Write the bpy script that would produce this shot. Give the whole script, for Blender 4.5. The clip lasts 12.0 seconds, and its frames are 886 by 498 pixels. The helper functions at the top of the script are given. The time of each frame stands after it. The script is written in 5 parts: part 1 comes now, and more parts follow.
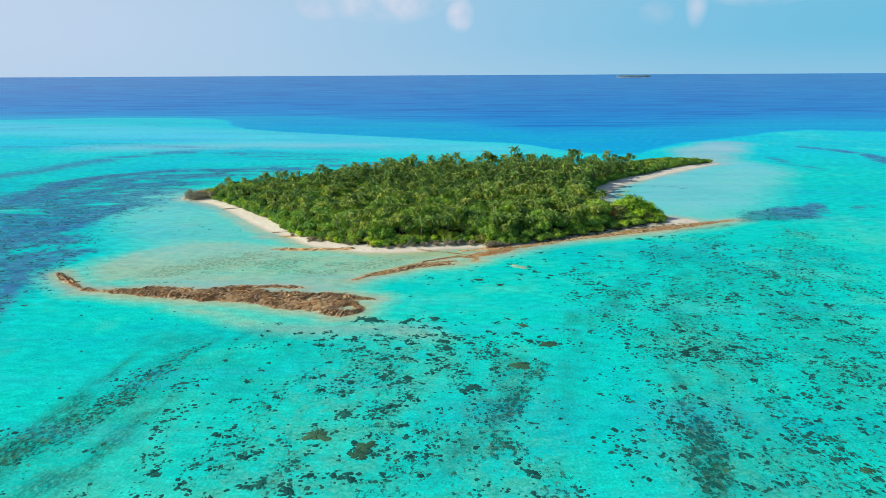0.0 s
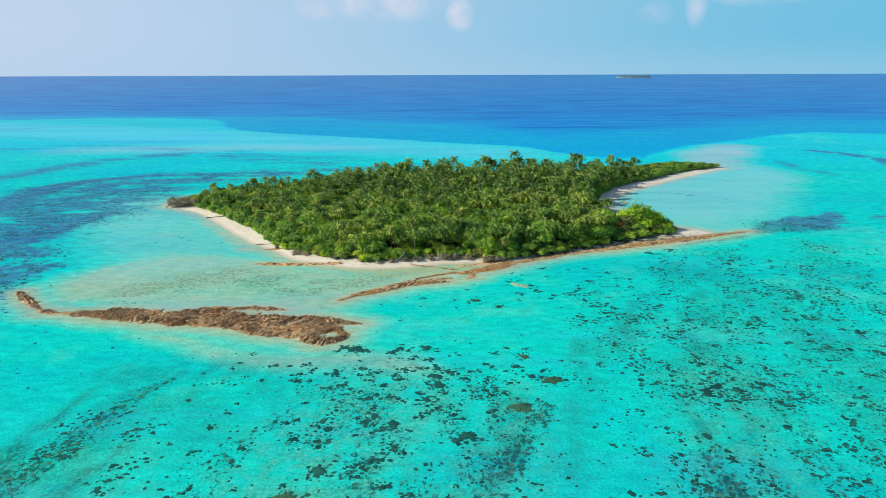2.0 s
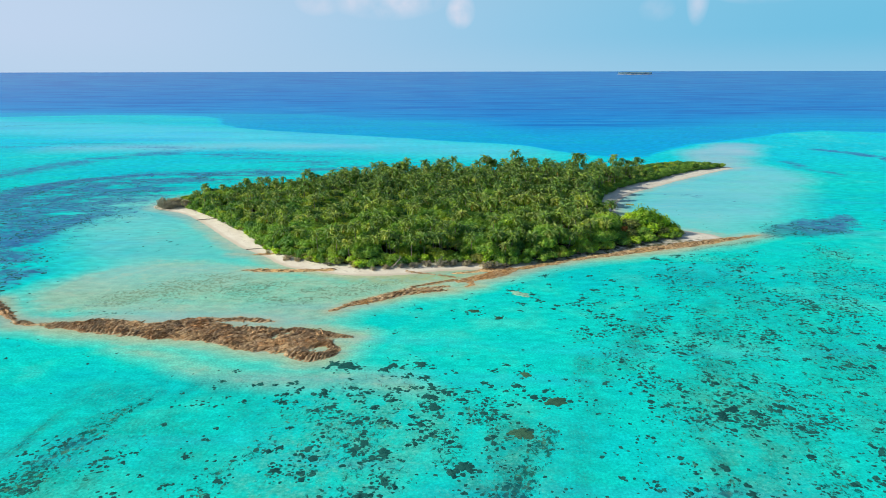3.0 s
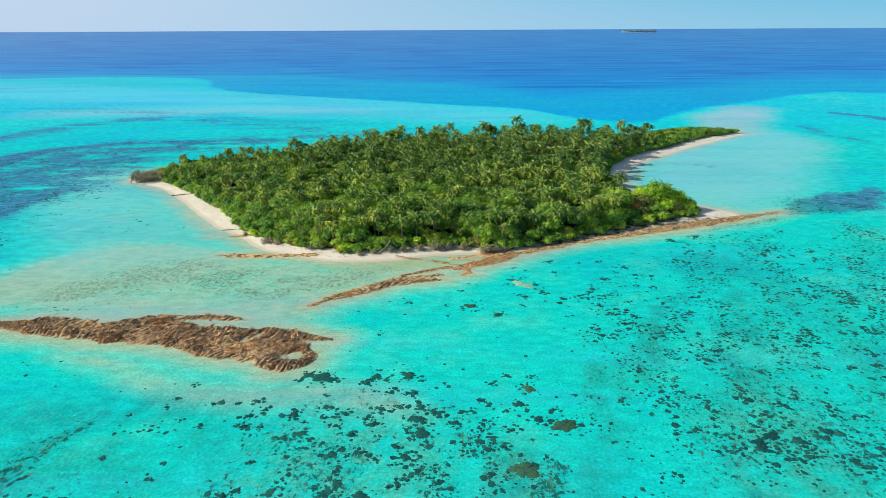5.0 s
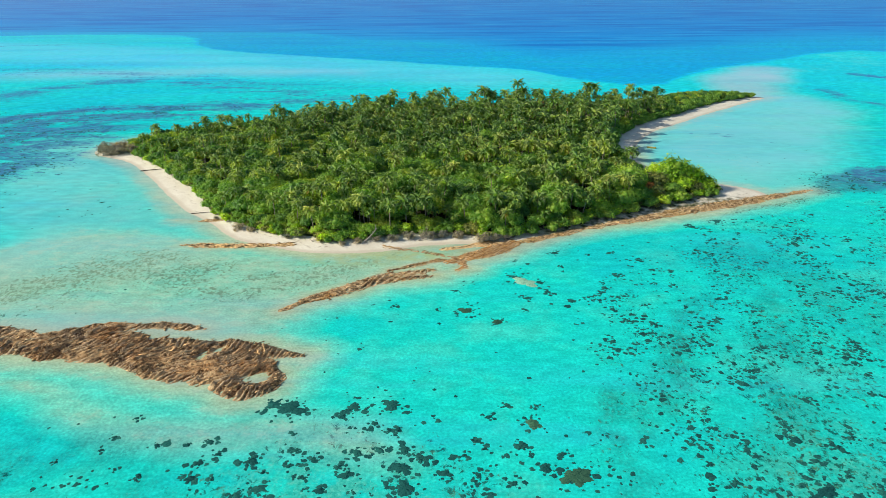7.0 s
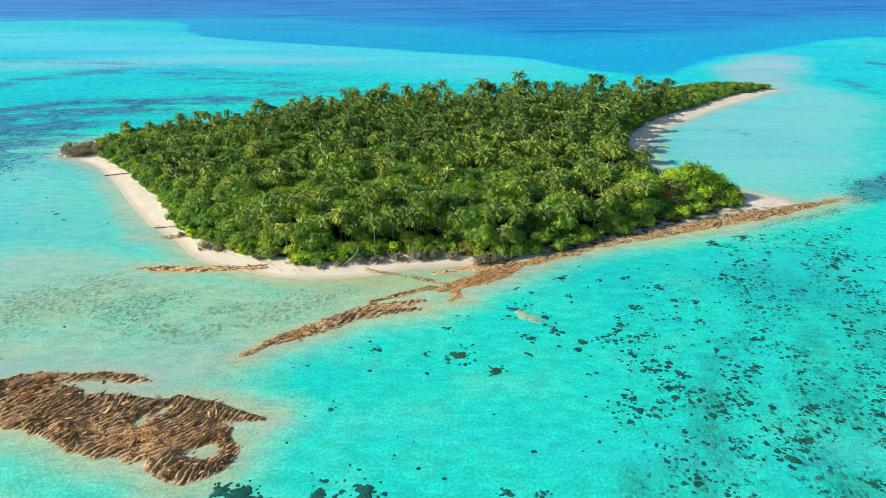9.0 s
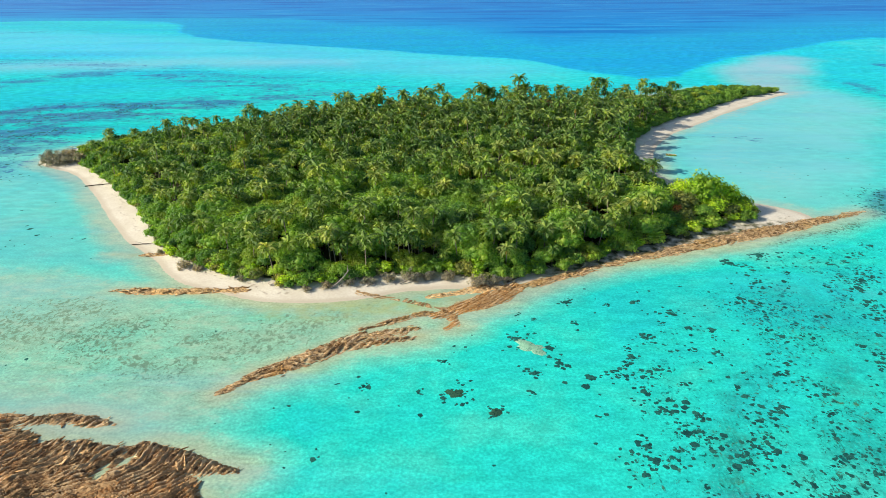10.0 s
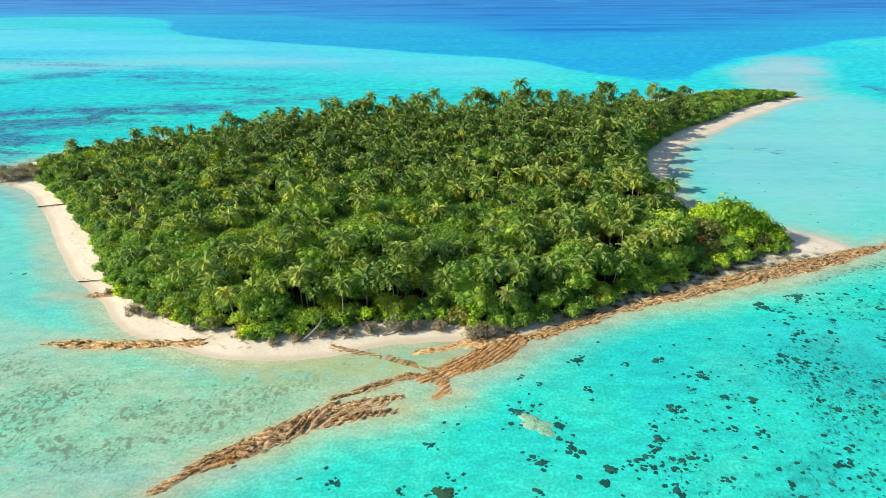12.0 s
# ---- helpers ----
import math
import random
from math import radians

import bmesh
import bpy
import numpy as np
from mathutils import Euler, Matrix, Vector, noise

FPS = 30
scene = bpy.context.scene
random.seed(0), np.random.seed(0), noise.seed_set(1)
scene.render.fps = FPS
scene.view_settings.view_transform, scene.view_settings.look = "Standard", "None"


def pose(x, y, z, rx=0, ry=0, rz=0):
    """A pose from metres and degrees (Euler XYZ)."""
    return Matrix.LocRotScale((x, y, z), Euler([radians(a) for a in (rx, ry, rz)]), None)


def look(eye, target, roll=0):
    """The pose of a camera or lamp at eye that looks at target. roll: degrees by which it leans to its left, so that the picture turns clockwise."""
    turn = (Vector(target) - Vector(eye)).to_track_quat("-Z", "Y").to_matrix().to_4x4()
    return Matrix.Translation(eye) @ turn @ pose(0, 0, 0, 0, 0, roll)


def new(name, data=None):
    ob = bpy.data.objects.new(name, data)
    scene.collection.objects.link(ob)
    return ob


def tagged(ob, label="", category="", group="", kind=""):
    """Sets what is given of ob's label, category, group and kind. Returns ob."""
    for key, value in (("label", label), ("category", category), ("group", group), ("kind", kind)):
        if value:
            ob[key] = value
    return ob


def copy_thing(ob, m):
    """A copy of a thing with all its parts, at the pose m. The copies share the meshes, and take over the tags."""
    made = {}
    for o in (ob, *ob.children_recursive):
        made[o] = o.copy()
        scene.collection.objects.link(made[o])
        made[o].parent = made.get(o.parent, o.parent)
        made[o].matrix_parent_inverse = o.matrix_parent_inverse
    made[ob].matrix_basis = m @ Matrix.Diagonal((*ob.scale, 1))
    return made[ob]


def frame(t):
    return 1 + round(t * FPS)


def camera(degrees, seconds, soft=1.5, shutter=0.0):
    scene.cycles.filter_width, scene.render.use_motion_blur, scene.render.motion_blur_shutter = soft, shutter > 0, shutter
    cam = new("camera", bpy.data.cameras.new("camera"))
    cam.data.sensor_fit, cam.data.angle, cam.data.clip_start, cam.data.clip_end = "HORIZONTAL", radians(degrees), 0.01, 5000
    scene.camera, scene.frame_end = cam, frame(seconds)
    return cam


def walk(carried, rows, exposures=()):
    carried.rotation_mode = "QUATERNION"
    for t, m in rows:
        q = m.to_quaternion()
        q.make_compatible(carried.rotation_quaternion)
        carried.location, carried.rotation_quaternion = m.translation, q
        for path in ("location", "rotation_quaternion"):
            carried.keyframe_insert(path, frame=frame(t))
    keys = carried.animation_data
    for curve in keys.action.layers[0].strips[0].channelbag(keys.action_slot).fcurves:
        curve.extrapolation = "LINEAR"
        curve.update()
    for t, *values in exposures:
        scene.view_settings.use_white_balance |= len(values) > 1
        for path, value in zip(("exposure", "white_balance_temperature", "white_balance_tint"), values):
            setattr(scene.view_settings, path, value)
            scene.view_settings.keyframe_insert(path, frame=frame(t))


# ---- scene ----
# ---------------------------------------------------------------- camera
cam = camera(68.3, 12.0, 0.65)
PATH = [
    (0, (3.275, 8.079, 79.987), (3.184, 10.007, 79.463), -0.3),
    (0.5, (3.585, 13.53, 80.101), (3.494, 15.458, 79.577), -0.3),
    (1, (3.835, 19.06, 80.377), (3.745, 20.988, 79.852), -0.3),
    (1.5, (4.065, 24.691, 80.637), (3.976, 26.619, 80.112), -0.2),
    (2, (4.318, 30.583, 80.805), (4.229, 32.511, 80.28), -0.2),
    (2.5, (4.583, 36.814, 81.049), (4.493, 38.741, 80.524), -0.1),
    (4.5, (5.956, 63.893, 81.776), (5.865, 65.793, 81.158), -0.3),
    (5, (6.128, 70.862, 81.799), (6.038, 72.752, 81.153), -0.3),
    (5.5, (6.162, 77.958, 82.016), (6.074, 79.838, 81.34), -0.2),
    (6, (6.39, 85.193, 82.278), (6.304, 87.062, 81.571), -0.3),
    (6.5, (6.672, 92.396, 82.461), (6.586, 94.253, 81.724), -0.3),
    (8.5, (7.913, 121.192, 82.848), (7.829, 123.021, 82.043), -0.4),
    (9, (8.218, 128.402, 82.774), (8.133, 130.231, 81.97), -0.4),
    (9.5, (8.386, 135.671, 82.829), (8.303, 137.5, 82.024), -0.4),
    (10, (8.527, 142.911, 82.932), (8.444, 144.74, 82.126), -0.4),
    (10.5, (8.665, 150.131, 82.964), (8.583, 151.958, 82.155), -0.3),
    (11, (8.932, 157.343, 83.063), (8.852, 159.169, 82.251), -0.3),
    (11.5, (9.255, 164.713, 83.094), (9.175, 166.538, 82.278), -0.3),
    (12, (9.411, 172.022, 83.15), (9.332, 173.845, 82.332), -0.3),
]
walk(cam, [(t, look(eye, target, roll)) for t, eye, target, roll in PATH],
     [(0, 0.26, 6500, 10), (2.5, 0.28, 6500, 10), (6.5, 0.34, 6620, 10), (9.5, 0.44, 6850, 12), (12, 0.54, 7050, 13)])
# ---------------------------------------------------------------- light and sky
SUN_AZIMUTH, SUN_ELEVATION = 260.0, 30.0   # compass degrees from +y, clockwise


def build_sky():
    world = bpy.data.worlds.new("sky")
    scene.world = world
    world.use_nodes = True
    tree = world.node_tree
    tree.nodes.clear()
    n, l = tree.nodes, tree.links
    sky = n.new("ShaderNodeTexSky")
    sky.sky_type, sky.sun_disc = "NISHITA", False
    sky.sun_elevation, sky.sun_rotation = radians(SUN_ELEVATION), radians(SUN_AZIMUTH)
    sky.altitude, sky.air_density, sky.dust_density, sky.ozone_density = 80, 1.0, 1.2, 2.5
    gain = n.new("ShaderNodeVectorMath")
    gain.operation = "SCALE"
    gain.inputs["Scale"].default_value = SKY_GAIN
    l.new(sky.outputs[0], gain.inputs[0])

    def maths(op, a, b=None, clamp=False):
        node = n.new("ShaderNodeMath")
        node.operation, node.use_clamp = op, clamp
        for i, v in enumerate((a, b)):
            if v is None:
                continue
            if isinstance(v, (int, float)):
                node.inputs[i].default_value = v
            else:
                l.new(v, node.inputs[i])
        return node.outputs[0]

    def mix(fac, a, b):
        node = n.new("ShaderNodeMix")
        node.data_type = "RGBA"
        l.new(fac, node.inputs[0])
        for i, v in ((6, a), (7, b)):
            if isinstance(v, tuple):
                node.inputs[i].default_value = (*v, 1)
            else:
                l.new(v, node.inputs[i])
        return node.outputs[2]

    coord = n.new("ShaderNodeTexCoord")
    xyz = n.new("ShaderNodeSeparateXYZ")
    l.new(coord.outputs["Generated"], xyz.inputs[0])
    azimuth = maths("ARCTAN2", xyz.outputs[0], xyz.outputs[1])
    elevation = maths("ARCSINE", xyz.outputs[2])
    # sea haze low over the water: whitish towards the sun, azure away from it
    side = n.new("ShaderNodeMapRange")
    side.interpolation_type = "SMOOTHSTEP"
    l.new(azimuth, side.inputs[0])
    side.inputs[1].default_value, side.inputs[2].default_value = -0.75, 0.62
    haze = mix(side.outputs[0], (0.44, 0.545, 0.70), (0.13, 0.43, 0.62))
    low = n.new("ShaderNodeMapRange")
    low.interpolation_type = "SMOOTHSTEP"
    l.new(elevation, low.inputs[0])
    low.inputs[1].default_value, low.inputs[2].default_value = 0.30, 0.06
    colour = mix(low.outputs[0], gain.outputs[0], haze)
    # thin bright veil right on the horizon
    veil = n.new("ShaderNodeMapRange")
    veil.interpolation_type = "SMOOTHSTEP"
    l.new(elevation, veil.inputs[0])
    veil.inputs[1].default_value, veil.inputs[2].default_value = 0.05, -0.01
    colour = mix(maths("MULTIPLY", veil.outputs[0], 0.35), colour, (0.36, 0.52, 0.66))
    # fair-weather clouds
    noise_tex = n.new("ShaderNodeTexNoise")
    noise_tex.inputs["Scale"].default_value = 22
    noise_tex.inputs["Detail"].default_value = 6
    l.new(coord.outputs["Generated"], noise_tex.inputs["Vector"])
    total = None
    for a0, e0, wa, we, power in CLOUDS:
        u = maths("DIVIDE", maths("SUBTRACT", azimuth, radians(a0)), radians(wa))
        v = maths("DIVIDE", maths("SUBTRACT", elevation, radians(e0)), radians(we))
        d = maths("ADD", maths("MULTIPLY", u, u), maths("MULTIPLY", v, v))
        puff = maths("MULTIPLY", maths("SUBTRACT", 1.0, d, True), power)
        total = puff if total is None else maths("MAXIMUM", total, puff)
    lumps = maths("SUBTRACT", maths("MULTIPLY", noise_tex.outputs[0], 2.6), 0.85, True)
    cloud = maths("MULTIPLY", total, lumps, True)
    colour = mix(cloud, colour, (0.58, 0.60, 0.70))
    back = n.new("ShaderNodeBackground")
    l.new(colour, back.inputs[0])
    out = n.new("ShaderNodeOutputWorld")
    l.new(back.outputs[0], out.inputs[0])


SKY_GAIN = 0.10
# azimuth, elevation, half-widths in degrees, density
CLOUDS = [(-7.3, 5.9, 5.6, 2.2, 1.1), (-12.8, 5.2, 2.0, 1.2, 0.7), (-1.2, 4.5, 1.3, 1.5, 1.2), (-2.6, 6.6, 3.0, 1.3, 0.8),
          (17.5, 5.2, 0.9, 2.2, 0.7), (22.0, 6.0, 4.6, 1.5, 0.7), (31.0, 6.0, 2.6, 0.9, 0.8), (14.5, 4.4, 1.5, 1.0, 0.35)]
build_sky()

sun_data = bpy.data.lights.new("sun", "SUN")
sun_data.energy, sun_data.angle, sun_data.color = 4.5, radians(0.53), (1.0, 0.92, 0.78)
sun = new("sun", sun_data)
sun_dir = Vector((math.sin(radians(SUN_AZIMUTH)) * math.cos(radians(SUN_ELEVATION)),
                  math.cos(radians(SUN_AZIMUTH)) * math.cos(radians(SUN_ELEVATION)), math.sin(radians(SUN_ELEVATION))))
sun.matrix_world = look(sun_dir * 400 + Vector((0, 350, 0)), (0, 350, 0))

# ---------------------------------------------------------------- numbers and noise
rng = np.random.default_rng(7)


def lattice(ix, iy, seed):
    h = (ix.astype(np.int64) * 374761393 + iy.astype(np.int64) * 668265263 + seed * 974634777) & 0xFFFFFFFF
    h = ((h ^ (h >> 13)) * 1274126177) & 0xFFFFFFFF
    return ((h ^ (h >> 16)) & 0xFFFFFF) / float(0xFFFFFF)


def vnoise(x, y, seed=0):
    ix, iy = np.floor(x), np.floor(y)
    fx, fy = x - ix, y - iy
    fx, fy = fx * fx * (3 - 2 * fx), fy * fy * (3 - 2 * fy)
    a, b = lattice(ix, iy, seed), lattice(ix + 1, iy, seed)
    c, d = lattice(ix, iy + 1, seed), lattice(ix + 1, iy + 1, seed)
    return (a * (1 - fx) + b * fx) * (1 - fy) + (c * (1 - fx) + d * fx) * fy


def fbm(x, y, seed=0, octaves=4):
    total, amp, norm = 0.0, 1.0, 0.0
    for o in range(octaves):
        total = total + amp * vnoise(x * 2 ** o, y * 2 ** o, seed + o)
        norm, amp = norm + amp, amp * 0.5
    return total / norm


def smooth(a, b, v):
    t = np.clip((v - a) / (b - a), 0, 1)
    return t * t * (3 - 2 * t)


def rounded(points, steps=4):
    """A closed outline through the points, rounded by a Catmull-Rom curve."""
    p = np.array(points, float)
    out = []
    for i in range(len(p)):
        a, b, c, d = p[i - 1], p[i], p[(i + 1) % len(p)], p[(i + 2) % len(p)]
        for k in range(steps):
            t = k / steps
            out.append(0.5 * (2 * b + (c - a) * t + (2 * a - 5 * b + 4 * c - d) * t * t + (3 * b - a - 3 * c + d) * t ** 3))
    return np.array(out)


def signed(x, y, outline):
    """Distance to a closed outline, positive inside."""
    best = np.full(x.shape, 1e9)
    inside = np.zeros(x.shape, bool)
    for (ax, ay), (bx, by) in zip(outline, np.roll(outline, -1, 0)):
        dx, dy = bx - ax, by - ay
        t = np.clip(((x - ax) * dx + (y - ay) * dy) / (dx * dx + dy * dy + 1e-9), 0, 1)
        best = np.minimum(best, np.hypot(x - ax - t * dx, y - ay - t * dy))
        if ay != by:
            inside ^= ((ay > y) != (by > y)) & (x < dx * (y - ay) / dy + ax)
    return np.where(inside, best, -best)


def chain(x, y, points):
    """Distance into a chain of (x, y, half-width), positive inside."""
    best = np.full(x.shape, -1e9)
    for (ax, ay, aw), (bx, by, bw) in zip(points[:-1], points[1:]):
        dx, dy = bx - ax, by - ay
        t = np.clip(((x - ax) * dx + (y - ay) * dy) / (dx * dx + dy * dy), 0, 1)
        best = np.maximum(best, aw + (bw - aw) * t - np.hypot(x - ax - t * dx, y - ay - t * dy))
    return best


# ---------------------------------------------------------------- the plan
SHORE = rounded([(-186, 420), (-160, 404), (-138, 378), (-123, 358), (-104, 335), (-90, 322), (-75, 306), (-60, 299), (-46, 294.5),
                 (-32, 294.5), (-20, 297), (-7, 302), (8, 304), (18, 305), (30, 312), (48, 320.5), (65, 328), (82, 335), (100, 342),
                 (120, 352), (128, 361), (124, 370), (112, 378), (98, 388), (90, 402), (88, 420), (93, 440), (101, 462), (114, 484),
                 (130, 501), (157, 532), (182, 558), (206, 583), (222, 598), (212, 610), (190, 615), (160, 610), (125, 588), (90, 574),
                 (20, 553), (-60, 530), (-148, 484), (-180, 456), (-190, 434)])
WOOD = rounded([(-170, 424), (-148, 404), (-121, 373.7), (-105, 353.7), (-94, 336.7), (-82, 323.3), (-69.5, 315.5), (-60, 310), (-49, 306), (-39, 303),
                (-31, 305.5), (-19, 309.5), (1, 312), (14, 309.5), (30, 315.5), (42, 322.5), (56, 330.5), (74, 341), (93, 352), (106, 360), (106, 370),
                (96, 377), (84, 383), (80, 400), (79, 420), (82, 445), (88, 463), (99, 484), (116, 508), (141, 533), (175, 571), (207, 595),
                (212, 602), (190, 607), (164, 601), (130, 573), (92, 558), (61, 550), (30, 543), (0, 528), (-30, 525), (-58, 517),
                (-85, 504), (-109, 491), (-128, 475), (-148, 461), (-165, 447), (-174, 436)])
OUTER_BAR = [(-168, 259, 1.2), (-157, 248, 1.3), (-146, 239, 1.2), (-134, 237.5, 1.8), (-120, 238, 5.0), (-100, 235, 6.2), (-80, 234.5, 7.5),
             (-62, 229.5, 8.5), (-48, 227, 9.0), (-42.5, 222, 7.5)]
OUTER_TONGUE = [(-94, 238, 5.0), (-86, 242.5, 2.6), (-77, 244.6, 1.8), (-69, 244.8, 1.5), (-61, 243.8, 0.6)]
OUTER_TIP = [(-50, 232.5, 6.2), (-44, 233, 4.2), (-38, 232.4, 1.9), (-32.5, 231.8, 0.5)]
OUTER_POOLS = [[(-72, 239.5, 0.9), (-67, 240.2, 1.4), (-60, 241.6, 1.0)], [(-43, 221.0, 1.0), (-40, 222.0, 1.8)], [(-57, 229.6, 0.3), (-53, 234.8, 0.8)]]
INNER_BAR = [(-44, 254.5, 1.6), (-39, 260, 2.3), (-34, 264, 2.7), (-29, 267.5, 3.1), (-25, 270.5, 2.8), (-21, 274.5, 2.2), (-17, 279, 1.2)]
INNER_UPPER = [(-18, 281.3, 0.9), (-13, 284.4, 0.9), (-9, 286.6, 1.3), (-5, 289, 1.6), (-1.5, 290.5, 1.0)]
INNER_MIDDLE = [(-20, 277, 1.2), (-13, 280, 0.9), (-5, 282, 0.4)]
INNER_FLAT = [(-23, 274, 2.2), (-15, 278, 2.4), (-8, 280, 1.3)]
INNER_PRONG = [(-22, 272.5, 1.4), (-14, 275.2, 0.8), (-8, 277.2, 0.8), (-3, 279, 0.5)]
JUNCTION = [(0, 289, 1.4), (5, 292, 2.6), (11, 296, 3.2), (17, 300.5, 3.4), (22, 305, 2.6)]
JUNCTION_FOOT = [(4, 290, 1.4), (5, 285, 1.5), (3, 282.5, 0.5)]
SOUTH_LEDGE = [(22, 305, 2.0), (36, 313, 1.5), (48, 320, 1.7), (65, 328.5, 2.4), (82, 336.5, 2.8), (100, 344.5, 3.2), (118, 353, 3.0), (132, 360.5, 2.2), (149, 368.5, 0.8)]
WEST_LEDGE = [(-91, 300, 0.7), (-80, 299.5, 2.3), (-68, 300, 2.0), (-54, 301, 0.7)]
WEST_LEDGE_SMALL = [(-102, 324, 0.5), (-93, 323.5, 1.3), (-85, 324, 0.5)]
BEACH_STREAK = [(-22, 300.5, 0.9), (-12, 297.8, 1.4), (-4, 294.8, 1.3), (2, 292.0, 1.2)]
JUNCTION_TOP = [(-3, 298.5, 0.8), (6, 301.5, 1.6), (14, 304.5, 1.8), (21, 307, 1.0)]
ROCKS = [OUTER_BAR, OUTER_TONGUE, OUTER_TIP, INNER_BAR, INNER_UPPER, INNER_MIDDLE, INNER_PRONG, JUNCTION, JUNCTION_FOOT, SOUTH_LEDGE, WEST_LEDGE, WEST_LEDGE_SMALL]
DROP_X = [-5000, -1500, -841, -680, -560, -470, -415, -378, -333, -263, -190, -124, -63, -8, 43, 71, 86, 100, 140, 172, 204, 238, 280, 324, 392, 463, 538, 900, 5000]
DROP_Y = [1000, 1080, 1165, 1215, 1215, 1195, 1130, 1035, 968, 919, 885, 852, 822, 797, 773, 750, 715, 690, 655, 668, 722, 762, 798, 832, 895, 938, 910, 860, 760]
# rim of the blue shelf beyond the edge, where the deep sea begins
SHELF_X = [-5000, -700, -442, -290, -174, -91, -14, 50, 99, 240, 420, 600, 5000]
SHELF_Y = [1280, 1275, 1262, 1258, 1140, 1085, 1015, 930, 860, 930, 1060, 1120, 1000]


def sea_level(y):
    """Height of the sea sheet: flat round the island, with the far rim lifted to the visible horizon."""
    return 55.0 * np.clip((np.asarray(y, float) - 1400) / 3500, 0, 1) ** 1.6


def rock_distance(x, y):
    best = np.full(np.shape(x), -1e9)
    for points in ROCKS:
        best = np.maximum(best, chain(x, y, points))
    return best


def sea_floor(x, y):
    """Depth of water in metres, cover of weed, and clouding by lime and by silt (0 to 1) at places on the plan."""
    shore = -signed(x, y, SHORE)
    rock = -rock_distance(x, y)
    wx, wy = x + 26 * (fbm(x / 60, y / 60, 11) - 0.5), y + 26 * (fbm(x / 60, y / 60, 17) - 0.5)
    depth = 1.75 + 0.9 * (fbm(x / 70, y / 110, 3) - 0.5) + 0.35 * (fbm(x / 9, y / 9, 5, 3) - 0.5)
    # outer flat west of the island lies a little shallower and cloudier in bands
    west = smooth(-110, -260, wx) * smooth(260, 420, y)
    depth = depth + west * (0.25 + 1.7 * (fbm(x / 240 + y / 300, y / 38, 23, 4) - 0.5))
    # sheltered lagoons
    inner = chain(wx, wy, [(-135, 275, 26), (-90, 280, 30), (-50, 268, 26), (-15, 292, 10)])
    depth = depth - 1.33 * smooth(-16, 12, inner)
    east = chain(wx, wy, [(128, 392, 22), (140, 440, 36), (190, 520, 40), (232, 590, 26)])
    depth = depth - 0.75 * smooth(-28, 20, east)
    bank = chain(wx, wy, [(214, 602, 6), (226, 640, 22), (246, 700, 34), (290, 770, 20)])
    tongue = chain(x, y, [(208, 596, 6), (224, 600, 5), (236, 603, 1)])
    bank = np.maximum(bank, tongue * 3)
    depth = depth - 0.8 * smooth(-26, 14, bank)
    pale = chain(wx, wy, [(-206, 440, 16), (-184, 395, 24), (-150, 350, 28), (-122, 310, 26)])
    depth = depth - 0.7 * smooth(-25, 14, pale)
    apron = chain(wx, wy, [(-100, 224, 4), (-70, 214, 7), (-40, 206, 7), (-15, 204, 5)])
    depth = depth - 1.1 * smooth(-9, 6, apron)
    depth = np.maximum(depth, 0.38 + 0.35 * fbm(x / 20, y / 20, 29, 3))
    depth = np.maximum(depth, 1.7 * smooth(520, 660, y) * smooth(120, 60, x))
    # shelving towards sand and rock
    ruffle = 5 * (fbm(x / 14, y / 14, 31, 3) - 0.5)
    depth = np.minimum(depth, 0.10 + 0.075 * np.clip(shore + ruffle, 0, 99) ** 1.15)
    depth = np.minimum(depth, 0.24 + 0.085 * np.clip(rock + 0.6 * ruffle, 0, 99) ** 1.15)
    # the outer slope
    edge = np.interp(x + 8 * (fbm(x / 30, y / 30, 41) - 0.5), DROP_X, DROP_Y)
    out = y - edge + 14 * (fbm(x / 40, y / 25, 43) - 0.5)
    slope = smooth(-3, 7 + 13 * smooth(60, 150, x), out)
    beyond = y - np.interp(x, SHELF_X, SHELF_Y) + 60 * (fbm(x / 90, y / 50, 45) - 0.5)
    step = 4.4 + 1.6 * fbm(x / 120, y / 50, 46, 4) + 5.0 * smooth(-12, 30 + 120 * smooth(-250, 0, x), beyond) + 9.5 * smooth(60, 520, beyond + 160 * (fbm(x / 260, y / 120, 47) - 0.5))
    depth = depth * (1 - slope) + step * slope
    shoal = smooth(1, 0, np.hypot((x - 2050) / 420, (y - 2650) / 110))
    depth = depth * (1 - shoal) + 1.5 * shoal

    # weed and living reef
    weed = np.zeros_like(depth)

    def grow(points, amount, soft, sx, sy, seed, bite=0.5):
        nonlocal weed
        patch = smooth(-soft, soft, chain(wx, wy, points)) * smooth(bite - 0.18, bite + 0.16, fbm(x / sx, y / sy, seed))
        weed = np.maximum(weed, amount * patch)

    grow([(-100, 108, 9), (-92, 135, 9), (-84, 165, 7), (-75, 188, 4)], 0.85, 6, 9, 26, 51, 0.36)
    grow([(-78, 110, 12), (-72, 150, 10), (-60, 185, 8)], 0.5, 9, 7, 18, 53, 0.46)
    grow([(-40, 105, 30), (-25, 150, 30), (-12, 190, 22)], 0.66, 12, 6, 8, 55, 0.44)
    grow([(15, 105, 22), (10, 150, 14)], 0.7, 12, 7, 9, 56, 0.46)
    grow([(8, 140, 6), (12, 156, 6), (17, 178, 5)], 0.95, 4, 5, 8, 57, 0.34)
    grow([(56, 112, 5), (54, 135, 6), (58, 156, 5)], 0.95, 4, 6, 12, 59, 0.36)
